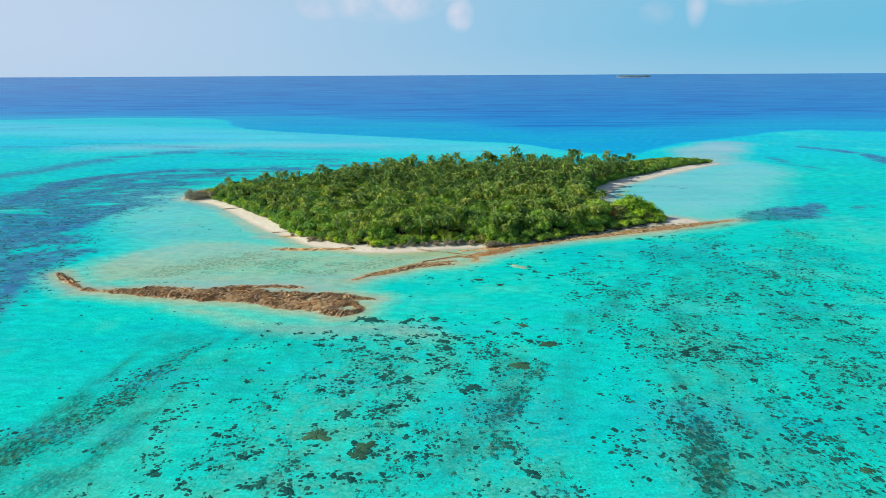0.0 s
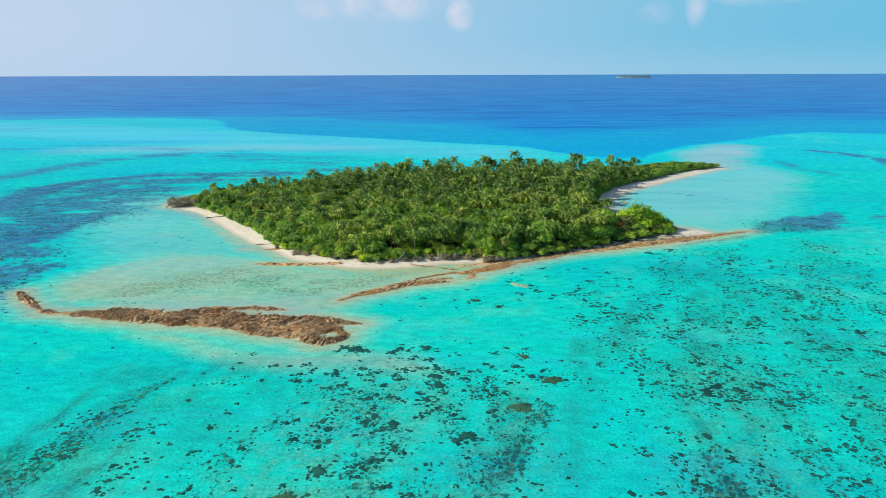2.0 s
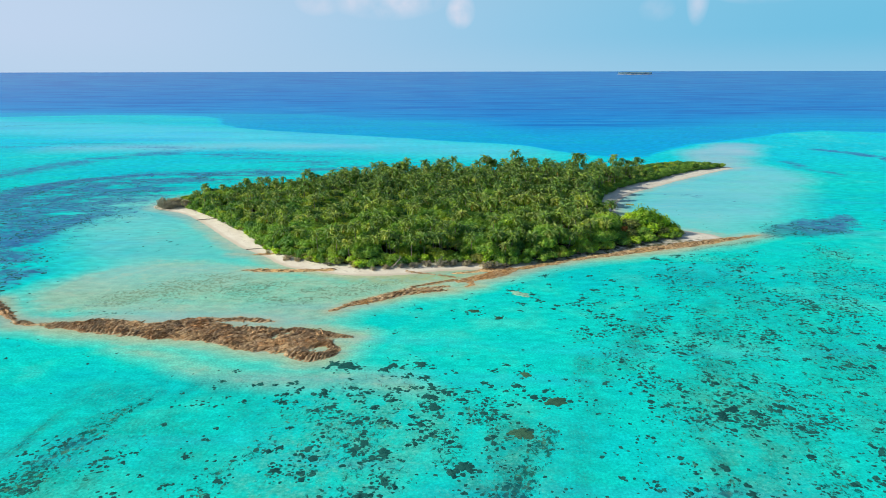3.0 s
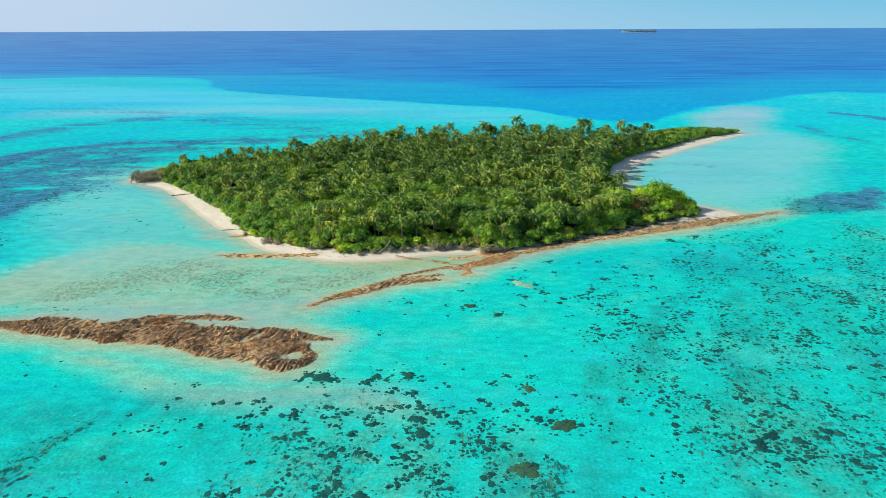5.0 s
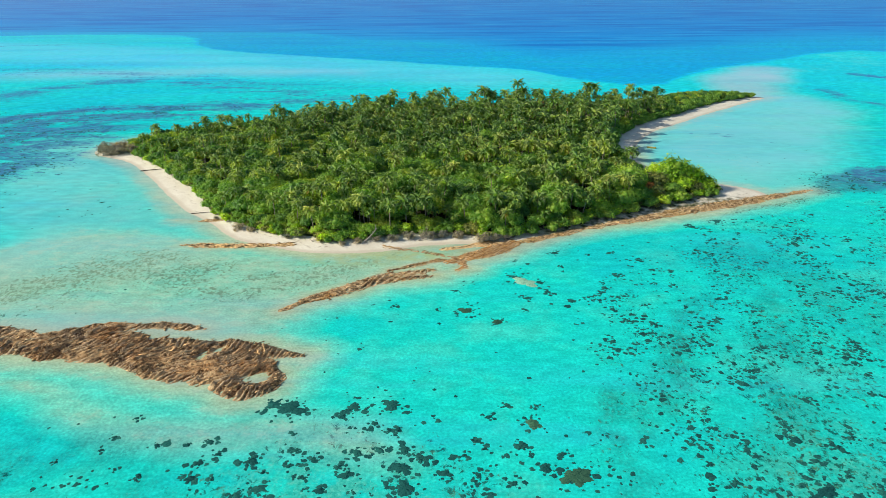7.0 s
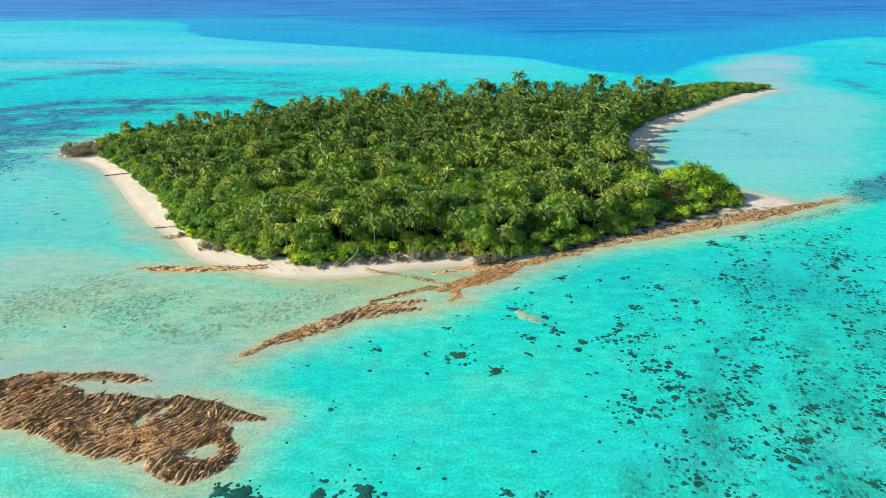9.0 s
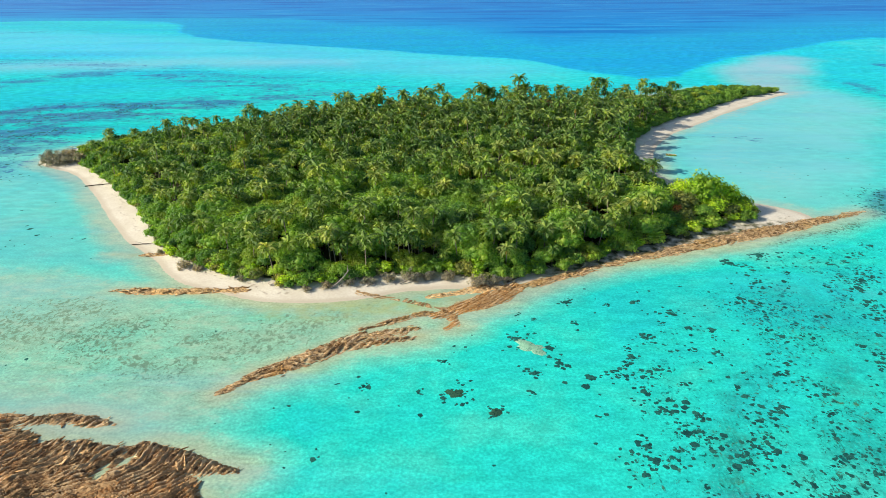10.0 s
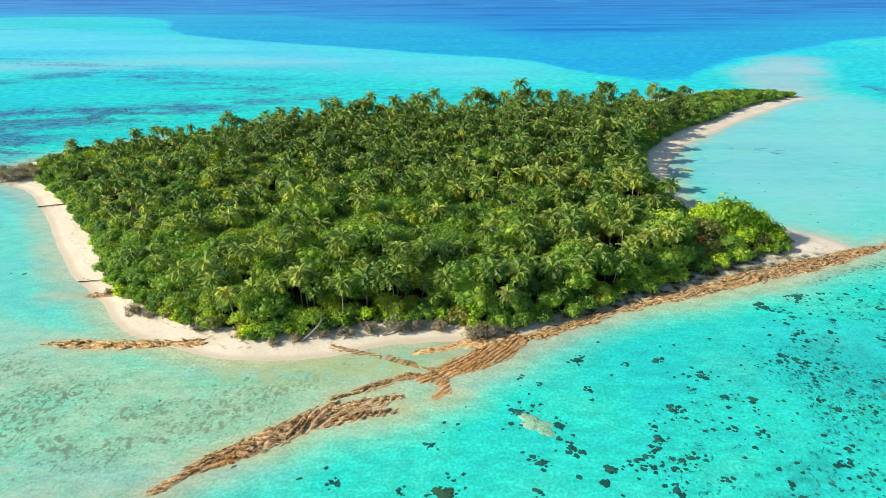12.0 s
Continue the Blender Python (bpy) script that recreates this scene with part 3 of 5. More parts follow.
BROAD_LEAF = leaf_material("broad_leaf", (0.075, 0.20, 0.046), (0.185, 0.350, 0.058), (0.40, 0.53, 0.09), 0.42, 0.11, 0.45)
YELLOW_LEAF = leaf_material("yellow_green_leaf", (0.13, 0.23, 0.038), (0.25, 0.36, 0.05), (0.40, 0.46, 0.075), 0.40, 0.11, 0.45)
DEEP_LEAF = leaf_material("deep_green_leaf", (0.042, 0.13, 0.040), (0.095, 0.22, 0.054), (0.19, 0.33, 0.070), 0.40, 0.11, 0.45)
LIME_LEAF = leaf_material("lime_leaf", (0.19, 0.36, 0.03), (0.31, 0.49, 0.04), (0.44, 0.56, 0.055), 0.40, 0.25)
OLIVE_LEAF = leaf_material("olive_leaf", (0.11, 0.15, 0.04), (0.20, 0.24, 0.06), (0.30, 0.31, 0.08), 0.25, 0.25)
GREY_TWIG = leaf_material("bare_twig", (0.20, 0.185, 0.15), (0.30, 0.275, 0.225), (0.42, 0.385, 0.315), 0.2, 0.4)
RUST_LEAF = leaf_material("rust_leaf", (0.16, 0.07, 0.02), (0.26, 0.12, 0.03), (0.34, 0.20, 0.05), 0.2, 0.3)
BARK = wood_material("palm_bark", (0.16, 0.13, 0.10), (0.34, 0.29, 0.23))
DRIFTWOOD = wood_material("driftwood", (0.26, 0.22, 0.18), (0.50, 0.45, 0.38))
# far island leaves, with aerial haze mixed into the colour
HAZE_TINTED_LEAF = leaf_material("distant_wood", (0.20, 0.36, 0.44), (0.21, 0.38, 0.46), (0.23, 0.39, 0.46), 0.0, 0.01, 0.3)
DARK_WOOD = wood_material("dark_wood", (0.03, 0.025, 0.02), (0.09, 0.07, 0.05))
BOAT_YELLOW = paint_material("boat_yellow", (0.62, 0.40, 0.05), (0.45, 0.33, 0.12))
BOAT_WHITE = paint_material("boat_cream", (0.75, 0.72, 0.60), (0.5, 0.46, 0.36))
BOAT_DARK = paint_material("boat_inside", (0.10, 0.12, 0.10), (0.05, 0.05, 0.045))


# ---------------------------------------------------------------- mesh helpers
def mesh_of(name, verts, faces, material, shade=False):
    """One mesh from an (n, 3) array and an (m, 3) or (m, 4) array of indices."""
    verts, faces = np.asarray(verts, np.float32), np.asarray(faces, np.int32)
    me = bpy.data.meshes.new(name)
    me.vertices.add(len(verts))
    me.vertices.foreach_set("co", verts.ravel())
    k = faces.shape[1]
    me.loops.add(faces.size)
    me.loops.foreach_set("vertex_index", faces.ravel())
    me.polygons.add(len(faces))
    me.polygons.foreach_set("loop_start", np.arange(0, faces.size, k, dtype=np.int32))
    me.update(calc_edges=True)
    me.materials.append(material)
    if shade:
        me.polygons.foreach_set("use_smooth", np.ones(len(faces), bool))
    return me


def values(me, name, data):
    me.attributes.new(name, "FLOAT", "POINT").data.foreach_set("value", np.asarray(data, np.float32).ravel())


def part(name, me, parent, label=""):
    ob = new(name, me)
    ob.parent = parent
    return tagged(ob, label)


def grid_faces(nx, ny):
    i, j = np.meshgrid(np.arange(nx - 1), np.arange(ny - 1))
    a = (j * nx + i).ravel()
    return np.stack([a, a + 1, a + nx + 1, a + nx], 1)


class Pile:
    """Gathers triangles."""

    def __init__(self):
        self.v, self.f, self.n = [], [], 0

    def add(self, verts, faces):
        verts, faces = np.asarray(verts, float).reshape(-1, 3), np.asarray(faces, int).reshape(-1, 3)
        self.v.append(verts)
        self.f.append(faces + self.n)
        self.n += len(verts)

    def arrays(self):
        return np.concatenate(self.v), np.concatenate(self.f)


def spread(template, places):
    """Copies of a (verts, faces) template at rows of x, y, z, size, turn, as one pair of arrays."""
    v, f = template
    places = np.asarray(places, float)
    c, s = np.cos(places[:, 4]), np.sin(places[:, 4])
    x = places[:, 3, None] * (c[:, None] * v[None, :, 0] - s[:, None] * v[None, :, 1]) + places[:, 0, None]
    y = places[:, 3, None] * (s[:, None] * v[None, :, 0] + c[:, None] * v[None, :, 1]) + places[:, 1, None]
    z = places[:, 3, None] * v[None, :, 2] + places[:, 2, None]
    faces = f[None] + (np.arange(len(places)) * len(v))[:, None, None]
    return np.stack([x, y, z], -1).reshape(-1, 3), faces.reshape(-1, 3)


def tube(path, radii, sides=7):
    """A tapered tube along a path, closed at its end."""
    path = np.asarray(path, float)
    v, f = [], []
    for i, (p, r) in enumerate(zip(path, radii)):
        d = path[min(i + 1, len(path) - 1)] - path[max(i - 1, 0)]
        d = d / (np.linalg.norm(d) + 1e-9)
        a = np.cross(d, (0.3, 0.9, 0.2))
        a /= np.linalg.norm(a)
        b = np.cross(d, a)
        for k in range(sides):
            t = 2 * math.pi * k / sides
            v.append(p + r * (math.cos(t) * a + math.sin(t) * b))
    for i in range(len(path) - 1):
        for k in range(sides):
            a, b = i * sides + k, i * sides + (k + 1) % sides
            f += [(a, b, b + sides), (a, b + sides, a + sides)]
    v.append(path[-1])
    top = (len(path) - 1) * sides
    f += [(top + k, top + (k + 1) % sides, len(v) - 1) for k in range(sides)]
    return np.array(v), np.array(f)


# ---------------------------------------------------------------- sea
def lines(*stretches):
    out = []
    for a, b, step in stretches:
        out.append(np.arange(a, b, step))
    return np.concatenate(out)


def sea_grass(x, y):
    """Cover of short sea grass, in soft bands combed along the current (0 to 1)."""
    wx, wy = x + 7 * (fbm(x / 16, y / 24, 211) - 0.5), y
    best = np.zeros_like(x)
    for points, amount, soft in (([(-104, 60, 10), (-99, 105, 8), (-96, 140, 5), (-95, 162, 3), (-93, 182, 1)], 1.0, 4),
                                 ([(-88, 60, 8), (-84, 112, 6), (-79, 138, 4), (-75, 156, 2)], 0.85, 5),
                                 ([(-92, 70, 18), (-88, 120, 14), (-84, 165, 9), (-76, 190, 4)], 0.42, 6),
                                 ([(14, 182, 3), (15, 168, 4), (9, 156, 4), (4, 143, 3), (-2, 128, 3)], 0.85, 4),
                                 ([(60, 172, 2), (58, 158, 3), (56, 145, 4), (54, 133, 4), (53, 108, 6)], 0.95, 4),
                                 ([(84, 183, 3), (74, 172, 4), (68, 164, 3)], 0.6, 4),
                                 ([(80, 240, 12), (72, 200, 14), (66, 170, 10), (62, 110, 16)], 0.30, 10),
                                 ([(95, 300, 9), (112, 260, 14), (110, 200, 12), (100, 150, 12)], 0.34, 9),
                                 ([(71, 266, 2), (64, 256, 3), (56, 238, 3), (52, 226, 4), (48, 215, 2)], 0.75, 4),
                                 ([(92, 268, 3), (86, 252, 5), (80, 236, 5), (72, 212, 4)], 0.62, 5),
                                 ([(38, 219, 2), (37, 205, 3)], 0.75, 4),
                                 ([(-92, 190, 7), (-72, 197, 8), (-54, 198, 5), (-46, 184, 6)], 0.48, 7),
                                 ([(-84, 178, 8), (-62, 178, 8), (-58, 160, 6)], 0.42, 7),
                                 ([(34, 205, 2), (38, 196, 3), (30, 176, 4), (26, 150, 3)], 0.45, 5),
                                 ([(50, 230, 2), (45, 216, 3), (42, 206, 2)], 0.6, 4)):
        best = np.maximum(best, amount * smooth(-soft, soft, chain(wx, wy, points)))
    return best * (0.25 + 0.75 * smooth(0.30, 0.62, fbm(x / 3.2, y / 8, 213, 4)))


def rubble_field(x, y):
    """Coral rubble mixed into the sand, which turns it olive (0 to 1)."""
    wx, wy = x + 20 * (fbm(x / 30, y / 30, 221) - 0.5), y + 20 * (fbm(x / 30, y / 30, 223) - 0.5)
    best = np.zeros_like(x)
    for points, amount in (([(-40, 80, 26), (-30, 135, 22), (-16, 185, 14), (-30, 206, 6)], 1.0), ([(15, 70, 20), (12, 140, 13), (18, 185, 7)], 0.9), ([(60, 80, 24), (62, 140, 14), (72, 200, 10)], 0.75), ([(-80, 90, 20), (-76, 150, 12)], 0.6)):
        best = np.maximum(best, amount * smooth(-12, 12, chain(wx, wy, points)))
    return best


def build_sea():
    gx = np.concatenate([-np.geomspace(4600, 905, 20), lines((-890, -400, 10), (-400, -200, 4), (-200, 150, 1.6), (150, 240, 3), (240, 620, 6)), np.geomspace(625, 4600, 28)])
    gy = np.concatenate([lines((-1500, 60, 120), (60, 330, 1.6), (330, 480, 2.4), (480, 1000, 4), (1000, 1320, 7)), np.geomspace(1325, 4900, 40)])
    x, y = np.meshgrid(gx, gy)
    depth, weed, milk, silt = sea_floor(x.ravel(), y.ravel())
    verts = np.stack([x.ravel(), y.ravel(), sea_level(y.ravel())], 1)
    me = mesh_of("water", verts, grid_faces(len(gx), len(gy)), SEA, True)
    values(me, "depth", depth)
    values(me, "weed", weed)
    values(me, "milk", milk)
    values(me, "silt", silt)
    values(me, "grass", sea_grass(x.ravel(), y.ravel()))
    values(me, "coarse", rubble_field(x.ravel(), y.ravel()))
    values(me, "algae", smooth(-4, 4, chain(x.ravel(), y.ravel(), [(-44, 289, 3), (-22, 291, 5), (-6, 295, 5), (6, 299, 4)])))
    values(me, "stain", smooth(1.5, 0.0, -rock_distance(x.ravel(), y.ravel())))
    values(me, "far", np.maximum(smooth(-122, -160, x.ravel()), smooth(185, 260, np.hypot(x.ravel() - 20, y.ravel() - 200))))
    tagged(new("water", me), "clear turquoise lagoon water over pale sand, turning deep blue", "sea", kind="structure")


build_sea()


# ---------------------------------------------------------------- island ground
def ground_height(x, y):
    s = signed(x, y, SHORE) + 1.6 * (fbm(x / 12, y / 12, 91, 3) - 0.5)
    h = np.where(s > 0, 1.5 * smooth(0, 26, s) * 0.55 + 0.62 * smooth(0, 12, s) + 0.03 * s.clip(0, 3), 0.12 * s)
    return h.clip(-0.8, 3) + 0.10 * (fbm(x / 4, y / 4, 93, 3) - 0.5) * smooth(1, 6, s)


def build_ground():
    gx, gy = np.arange(-202, 236, 1.5), np.arange(286, 624, 1.5)
    x, y = np.meshgrid(gx, gy)
    h = ground_height(x.ravel(), y.ravel())
    near = signed(x.ravel(), y.ravel(), SHORE) > -8
    faces = grid_faces(len(gx), len(gy))
    faces = faces[near[faces].all(1)]
    used, index = np.unique(faces, return_inverse=True)
    verts = np.stack([x.ravel(), y.ravel(), h], 1)[used]
    me = mesh_of("ground", verts, index.reshape(-1, 4), SAND, True)
    values(me, "height", verts[:, 2])
    # southern strip takes the litter colour for its debris and its painted-in shade
    south_debris_shade = smooth(18, 34, verts[:, 0]) * smooth(372, 350, verts[:, 1])
    values(me, "litter", np.maximum(smooth(-3, 4, signed(verts[:, 0], verts[:, 1], WOOD)), 0.62 * south_debris_shade))
    tagged(new("ground", me), "pale coral sand island with leaf litter under its trees", "ground", kind="structure")


build_ground()


# ---------------------------------------------------------------- beach rock
def stone_mesh(seed):
    """A broken slab: an uneven block with chamfered top."""
    r = np.random.default_rng(seed)
    k = 6
    turn = np.sort(r.uniform(0, 2 * math.pi, k))
    ring = np.stack([np.cos(turn) * r.uniform(0.8, 1.2, k), 0.42 * np.sin(turn) * r.uniform(0.8, 1.2, k)], 1)
    lo = np.column_stack([ring * 1.05, np.full(k, -0.35)])
    mid = np.column_stack([ring, 0.18 + 0.06 * r.standard_normal(k)])
    top = np.column_stack([ring * 0.72, 0.30 + 0.07 * r.standard_normal(k)])
    v = np.concatenate([lo, mid, top, [(0, 0, 0.33)]])
    f = []
    for i in range(k):
        j = (i + 1) % k
        f += [(i, j, k + j), (i, k + j, k + i), (k + i, k + j, 2 * k + j), (k + i, 2 * k + j, 2 * k + i), (2 * k + i, 2 * k + j, 3 * k)]
    return v, np.array(f)


STONES = [stone_mesh(s) for s in range(8)]
STONE_MESHES = {m.name: [mesh_of("stone", v, f, m) for v, f in STONES] for m in (ROCK, ROCK_TAN, ROCK_RUST, ROCK_ORANGE, ROCK_OCHRE)}


def rock_shelf(name, label, chains, height, strata, count, rubble, seed, size=(0.5, 1.5), rock=ROCK, step=0.36, flat=1.0, relief=1.0, rag=3.4, pools=(), swirl=2.2):
    """A shelf of tilted rock strata above the water, with loose slabs on it."""
    pts = np.array([p for c in chains for p in c])
    gx = np.arange(pts[:, 0].min() - 11, pts[:, 0].max() + 11, step)
    gy = np.arange(pts[:, 1].min() - 11, pts[:, 1].max() + 11, step)
    x, y = np.meshgrid(gx, gy)

    def shape(x, y):
        d = np.full(x.shape, -1e9)
        for c in chains:
            d = np.maximum(d, chain(x, y, c))
        d = d + rag * (fbm(x / 6, y / 6, seed, 4) - 0.5)
        for c in pools:
            d = np.minimum(d, 2.2 * (fbm(x / 2.5, y / 2.5, seed + 3, 3) - 0.5) - chain(x, y, c))
        a = np.full(x.shape, radians(strata))
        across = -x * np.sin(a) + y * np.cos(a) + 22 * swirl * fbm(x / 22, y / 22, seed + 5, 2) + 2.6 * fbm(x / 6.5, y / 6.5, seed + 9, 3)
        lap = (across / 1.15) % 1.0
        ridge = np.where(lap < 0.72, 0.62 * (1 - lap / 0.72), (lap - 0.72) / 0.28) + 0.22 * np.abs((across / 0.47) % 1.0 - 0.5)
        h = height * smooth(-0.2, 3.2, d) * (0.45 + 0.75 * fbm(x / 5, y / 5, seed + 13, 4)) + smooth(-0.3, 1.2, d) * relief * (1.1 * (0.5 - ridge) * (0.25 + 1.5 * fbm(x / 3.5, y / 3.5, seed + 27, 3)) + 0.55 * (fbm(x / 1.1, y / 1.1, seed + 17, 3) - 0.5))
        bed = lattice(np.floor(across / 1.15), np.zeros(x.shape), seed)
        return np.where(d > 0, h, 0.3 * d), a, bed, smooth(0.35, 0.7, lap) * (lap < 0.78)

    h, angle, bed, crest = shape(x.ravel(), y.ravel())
    faces = grid_faces(len(gx), len(gy))
    faces = faces[(h[faces] > -0.14).any(1)]
    used, index = np.unique(faces, return_inverse=True)
    verts = np.stack([x.ravel(), y.ravel(), np.maximum(h, -0.4) + np.maximum(0, ground_height(x.ravel(), y.ravel())) * 0.9, angle], 1)[used]
    top = tagged(new(name, None), label, "rock shelf")
    me = mesh_of("shelf", verts[:, :3], index.reshape(-1, 4), rock)
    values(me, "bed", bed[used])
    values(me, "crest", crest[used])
    part("shelf", me, top)
    r = np.random.default_rng(seed)
    dry = verts[verts[:, 2] > 0.06]
    picks = dry[r.integers(0, len(dry), count)]
    for i, p in enumerate(picks):
        ob = new("stone", STONE_MESHES[rock.name][i % len(STONES)])
        ob.parent = top
        k = r.uniform(*size)
        ob.matrix_basis = Matrix.LocRotScale((p[0], p[1], p[2] + 0.02), Euler((r.normal(0, 0.22), r.normal(0, 0.12), p[3] + r.normal(0, 0.4))), (k * r.uniform(1.1, 1.9), k * r.uniform(0.55, 0.95), flat * k * r.uniform(0.5, 0.9)))
    pile = Pile()
    for s in range(4):
        picks = dry[r.integers(0, len(dry), rubble // 4)]
        turns = picks[:, 3] + r.normal(0, 0.3, len(picks))
        picks = picks[:, :3] + np.column_stack([r.normal(0, 0.4, (len(picks), 2)), np.zeros(len(picks))])
        pile.add(*spread((STONES[s][0] * np.array([1.9, 0.8, 0.7 * flat]), STONES[s][1]), np.column_stack([picks, r.uniform(0.14, 0.42, len(picks)), turns])))
    tagged(part("rubble", mesh_of("rubble", *pile.arrays(), rock), top), kind="stuff")
    return top


rock_shelf("rock_shelf", "long brown shelf of broken beach rock standing out of the lagoon", [OUTER_BAR, OUTER_TONGUE, OUTER_TIP], 0.6, 52, 290, 2200, 301, (0.35, 0.95), ROCK, 0.26, 0.7, 1.25, 4.6, OUTER_POOLS, 1.0)
rock_shelf("rock_shelf", "rusty ridge of layered beach rock running out from the shore", [INNER_BAR, INNER_PRONG], 0.38, 40, 80, 380, 311, (0.3, 0.8), ROCK_RUST, 0.26, 0.5, 0.75, 3.2, (), 0.7)
rock_shelf("rock_shelf", "thin strands of tan layered rock awash beside the ridge", [INNER_UPPER, INNER_MIDDLE], 0.25, 28, 40, 220, 315, (0.25, 0.6), ROCK_TAN, 0.26, 0.45, 0.5, 2.4, (), 0.7)
rock_shelf("rock_shelf", "flat sheet of pale ochre rock just awash", [INNER_FLAT], 0.08, 28, 12, 60, 317, (0.25, 0.5), ROCK_OCHRE, 0.3, 0.3, 0.22, 2.4, (), 0.8)
rock_shelf("rock_shelf", "orange-brown rock shelf where the ridge meets the beach", [JUNCTION, JUNCTION_FOOT], 0.25, 38, 50, 340, 321, (0.2, 0.5), ROCK_ORANGE, 0.28, 0.4, 0.42, 3.4, (), 0.6)
rock_shelf("rock_shelf", "narrow ledge of tan rock slabs along the shore", [SOUTH_LEDGE], 0.2, 27, 240, 2000, 331, (0.22, 0.6), ROCK_TAN, 0.34, 0.4, 0.6, 3.4, (), 0.5)
rock_shelf("rock_shelf", "thin sheet of orange rock lying in the wet sand", [JUNCTION_TOP], 0.12, 20, 24, 160, 371, (0.3, 0.7), ROCK_OCHRE, 0.3, 0.3, 0.3)
rock_shelf("rock_shelf", "low flat brown rock ledge at the edge of the beach", [WEST_LEDGE], 0.25, 2, 50, 250, 341, (0.5, 1.2), ROCK_OCHRE, 0.36, 0.35)
rock_shelf("rock_shelf", "small flat rock ledge awash beside the beach", [WEST_LEDGE_SMALL], 0.35, 2, 20, 90, 351, (0.35, 0.8), ROCK_TAN, 0.36, 0.4)
rock_shelf("rock_shelf", "thin yellowish streak of rock at the water's edge", [BEACH_STREAK], 0.12, -22, 14, 120, 361, (0.25, 0.55), ROCK_OCHRE, 0.30, 0.3, 0.3)


# ---------------------------------------------------------------- coral
def coral_shape(seed, sides=60, rings=3):
    """A coral patch about one metre across: a low lumpy skin whose outline bulges with many small heads."""
    r = np.random.default_rng(seed)
    t = np.linspace(0, 2 * math.pi, sides, endpoint=False)
    edge = np.full(sides, 0.20)
    for k in range(14):
        a, d, q = r.uniform(0, 6.3), r.uniform(0.10, 0.36), r.uniform(0.08, 0.18)
        off = (t - a + math.pi) % (2 * math.pi) - math.pi
        side = d * np.sin(off)
        hit = (np.abs(side) < q) & (np.cos(off) > 0)
        edge = np.where(hit, np.maximum(edge, d * np.cos(off) + np.sqrt(np.maximum(0, q * q - side * side))), edge)
    edge = edge * r.uniform(0.88, 1.12, sides)
    v = [(0, 0, 0.10)]
    for i in range(1, rings + 1):
        q = i / rings
        for k in range(sides):
            z = -0.02 if i == rings else 0.09 * (1 - 0.5 * q * q) + r.normal(0, 0.018)
            v.append((edge[k] * q * math.cos(t[k]), edge[k] * q * math.sin(t[k]), z))
    f = [(0, 1 + k, 1 + (k + 1) % sides) for k in range(sides)]
    for i in range(rings - 1):
        for k in range(sides):
            a, b = 1 + i * sides + k, 1 + i * sides + (k + 1) % sides
            f += [(a, a + sides, b + sides), (a, b + sides, b)]
    return np.array(v), np.array(f)


CORAL_SHAPES = [coral_shape(400 + s) for s in range(10)]
CORAL_MESHES = {m.name: [mesh_of("coral_patch", v, f, m, True) for v, f in CORAL_SHAPES] for m in (CORAL_DARK, CORAL_OLIVE, CORAL_PALE)}
coral_spots = []


def coral(x, y, width, material=CORAL_DARK, deep=0.7, label="dark coral patch in shallow turquoise water"):
    i = len(coral_spots)
    ob = new("coral_patch", CORAL_MESHES[material.name][i % 10])
    coral_spots.append((x, y, width))
    tall = 1.0 + 0.25 * width
    ob.matrix_basis = Matrix.LocRotScale((x, y, 0.004), Euler((0, 0, (i * 2.4) % 1.2 - 0.6 + math.pi * (i % 2))), (width * 1.3, width * deep * 1.45, tall))
    return tagged(ob, label, "coral", "coral patches on the lagoon bed")


# large heads and clumps, measured on the plan: x, y, width
OUTER_CORAL = [(-43, 200, 1.8), (-47, 199, 1.2), (-43, 194, 2.2), (-43, 190, 2.1), (-39, 190, 1.4), (-33, 195, 2.4), (-30, 188, 3.0), (-33, 186, 2.0), (-30, 211, 6.0), (-34, 212, 4.0),
               (-17, 212, 2.9), (-19, 209, 2.1), (-9, 213, 4.3), (-12, 207, 1.8), (-7, 205, 2.1), (-14, 198, 2.5), (-10, 199, 2.2), (-15, 192, 3.0), (-17, 194, 1.7), (-2, 197, 2.9),
               (-5, 194, 3.6), (-4, 189, 4.1), (-5, 199, 2.7), (-22, 181, 2.8), (-16, 182, 2.0), (-13, 180, 1.5), (-7, 181, 2.8), (-26, 194, 1.7), (-23, 191, 1.6), (-22, 196, 1.7), (-9, 184, 1.8), (-19, 188, 2.1)]
MIDDLE_CORAL = [(17, 201, 3.2), (21, 195, 2.6), (15, 191, 2.1), (15, 214, 1.9), (11, 210, 1.6), (21, 214, 1.3), (3, 193, 2.4), (10, 200, 1.5), (13, 185, 1.8), (42, 241, 1.9), (50, 245, 1.6),
                (70, 205, 2.7), (71, 199, 1.9), (78, 218, 2.2), (69, 191, 3.9), (65, 186, 2.2), (77, 203, 1.5), (75, 195, 1.9), (79, 191, 2.5), (75, 189, 2.0), (84, 192, 2.7), (86, 199, 1.4),
                (74, 184, 2.6), (82, 183, 2.1), (70, 209, 1.8), (102, 221, 1.4), (92, 199, 1.2)]
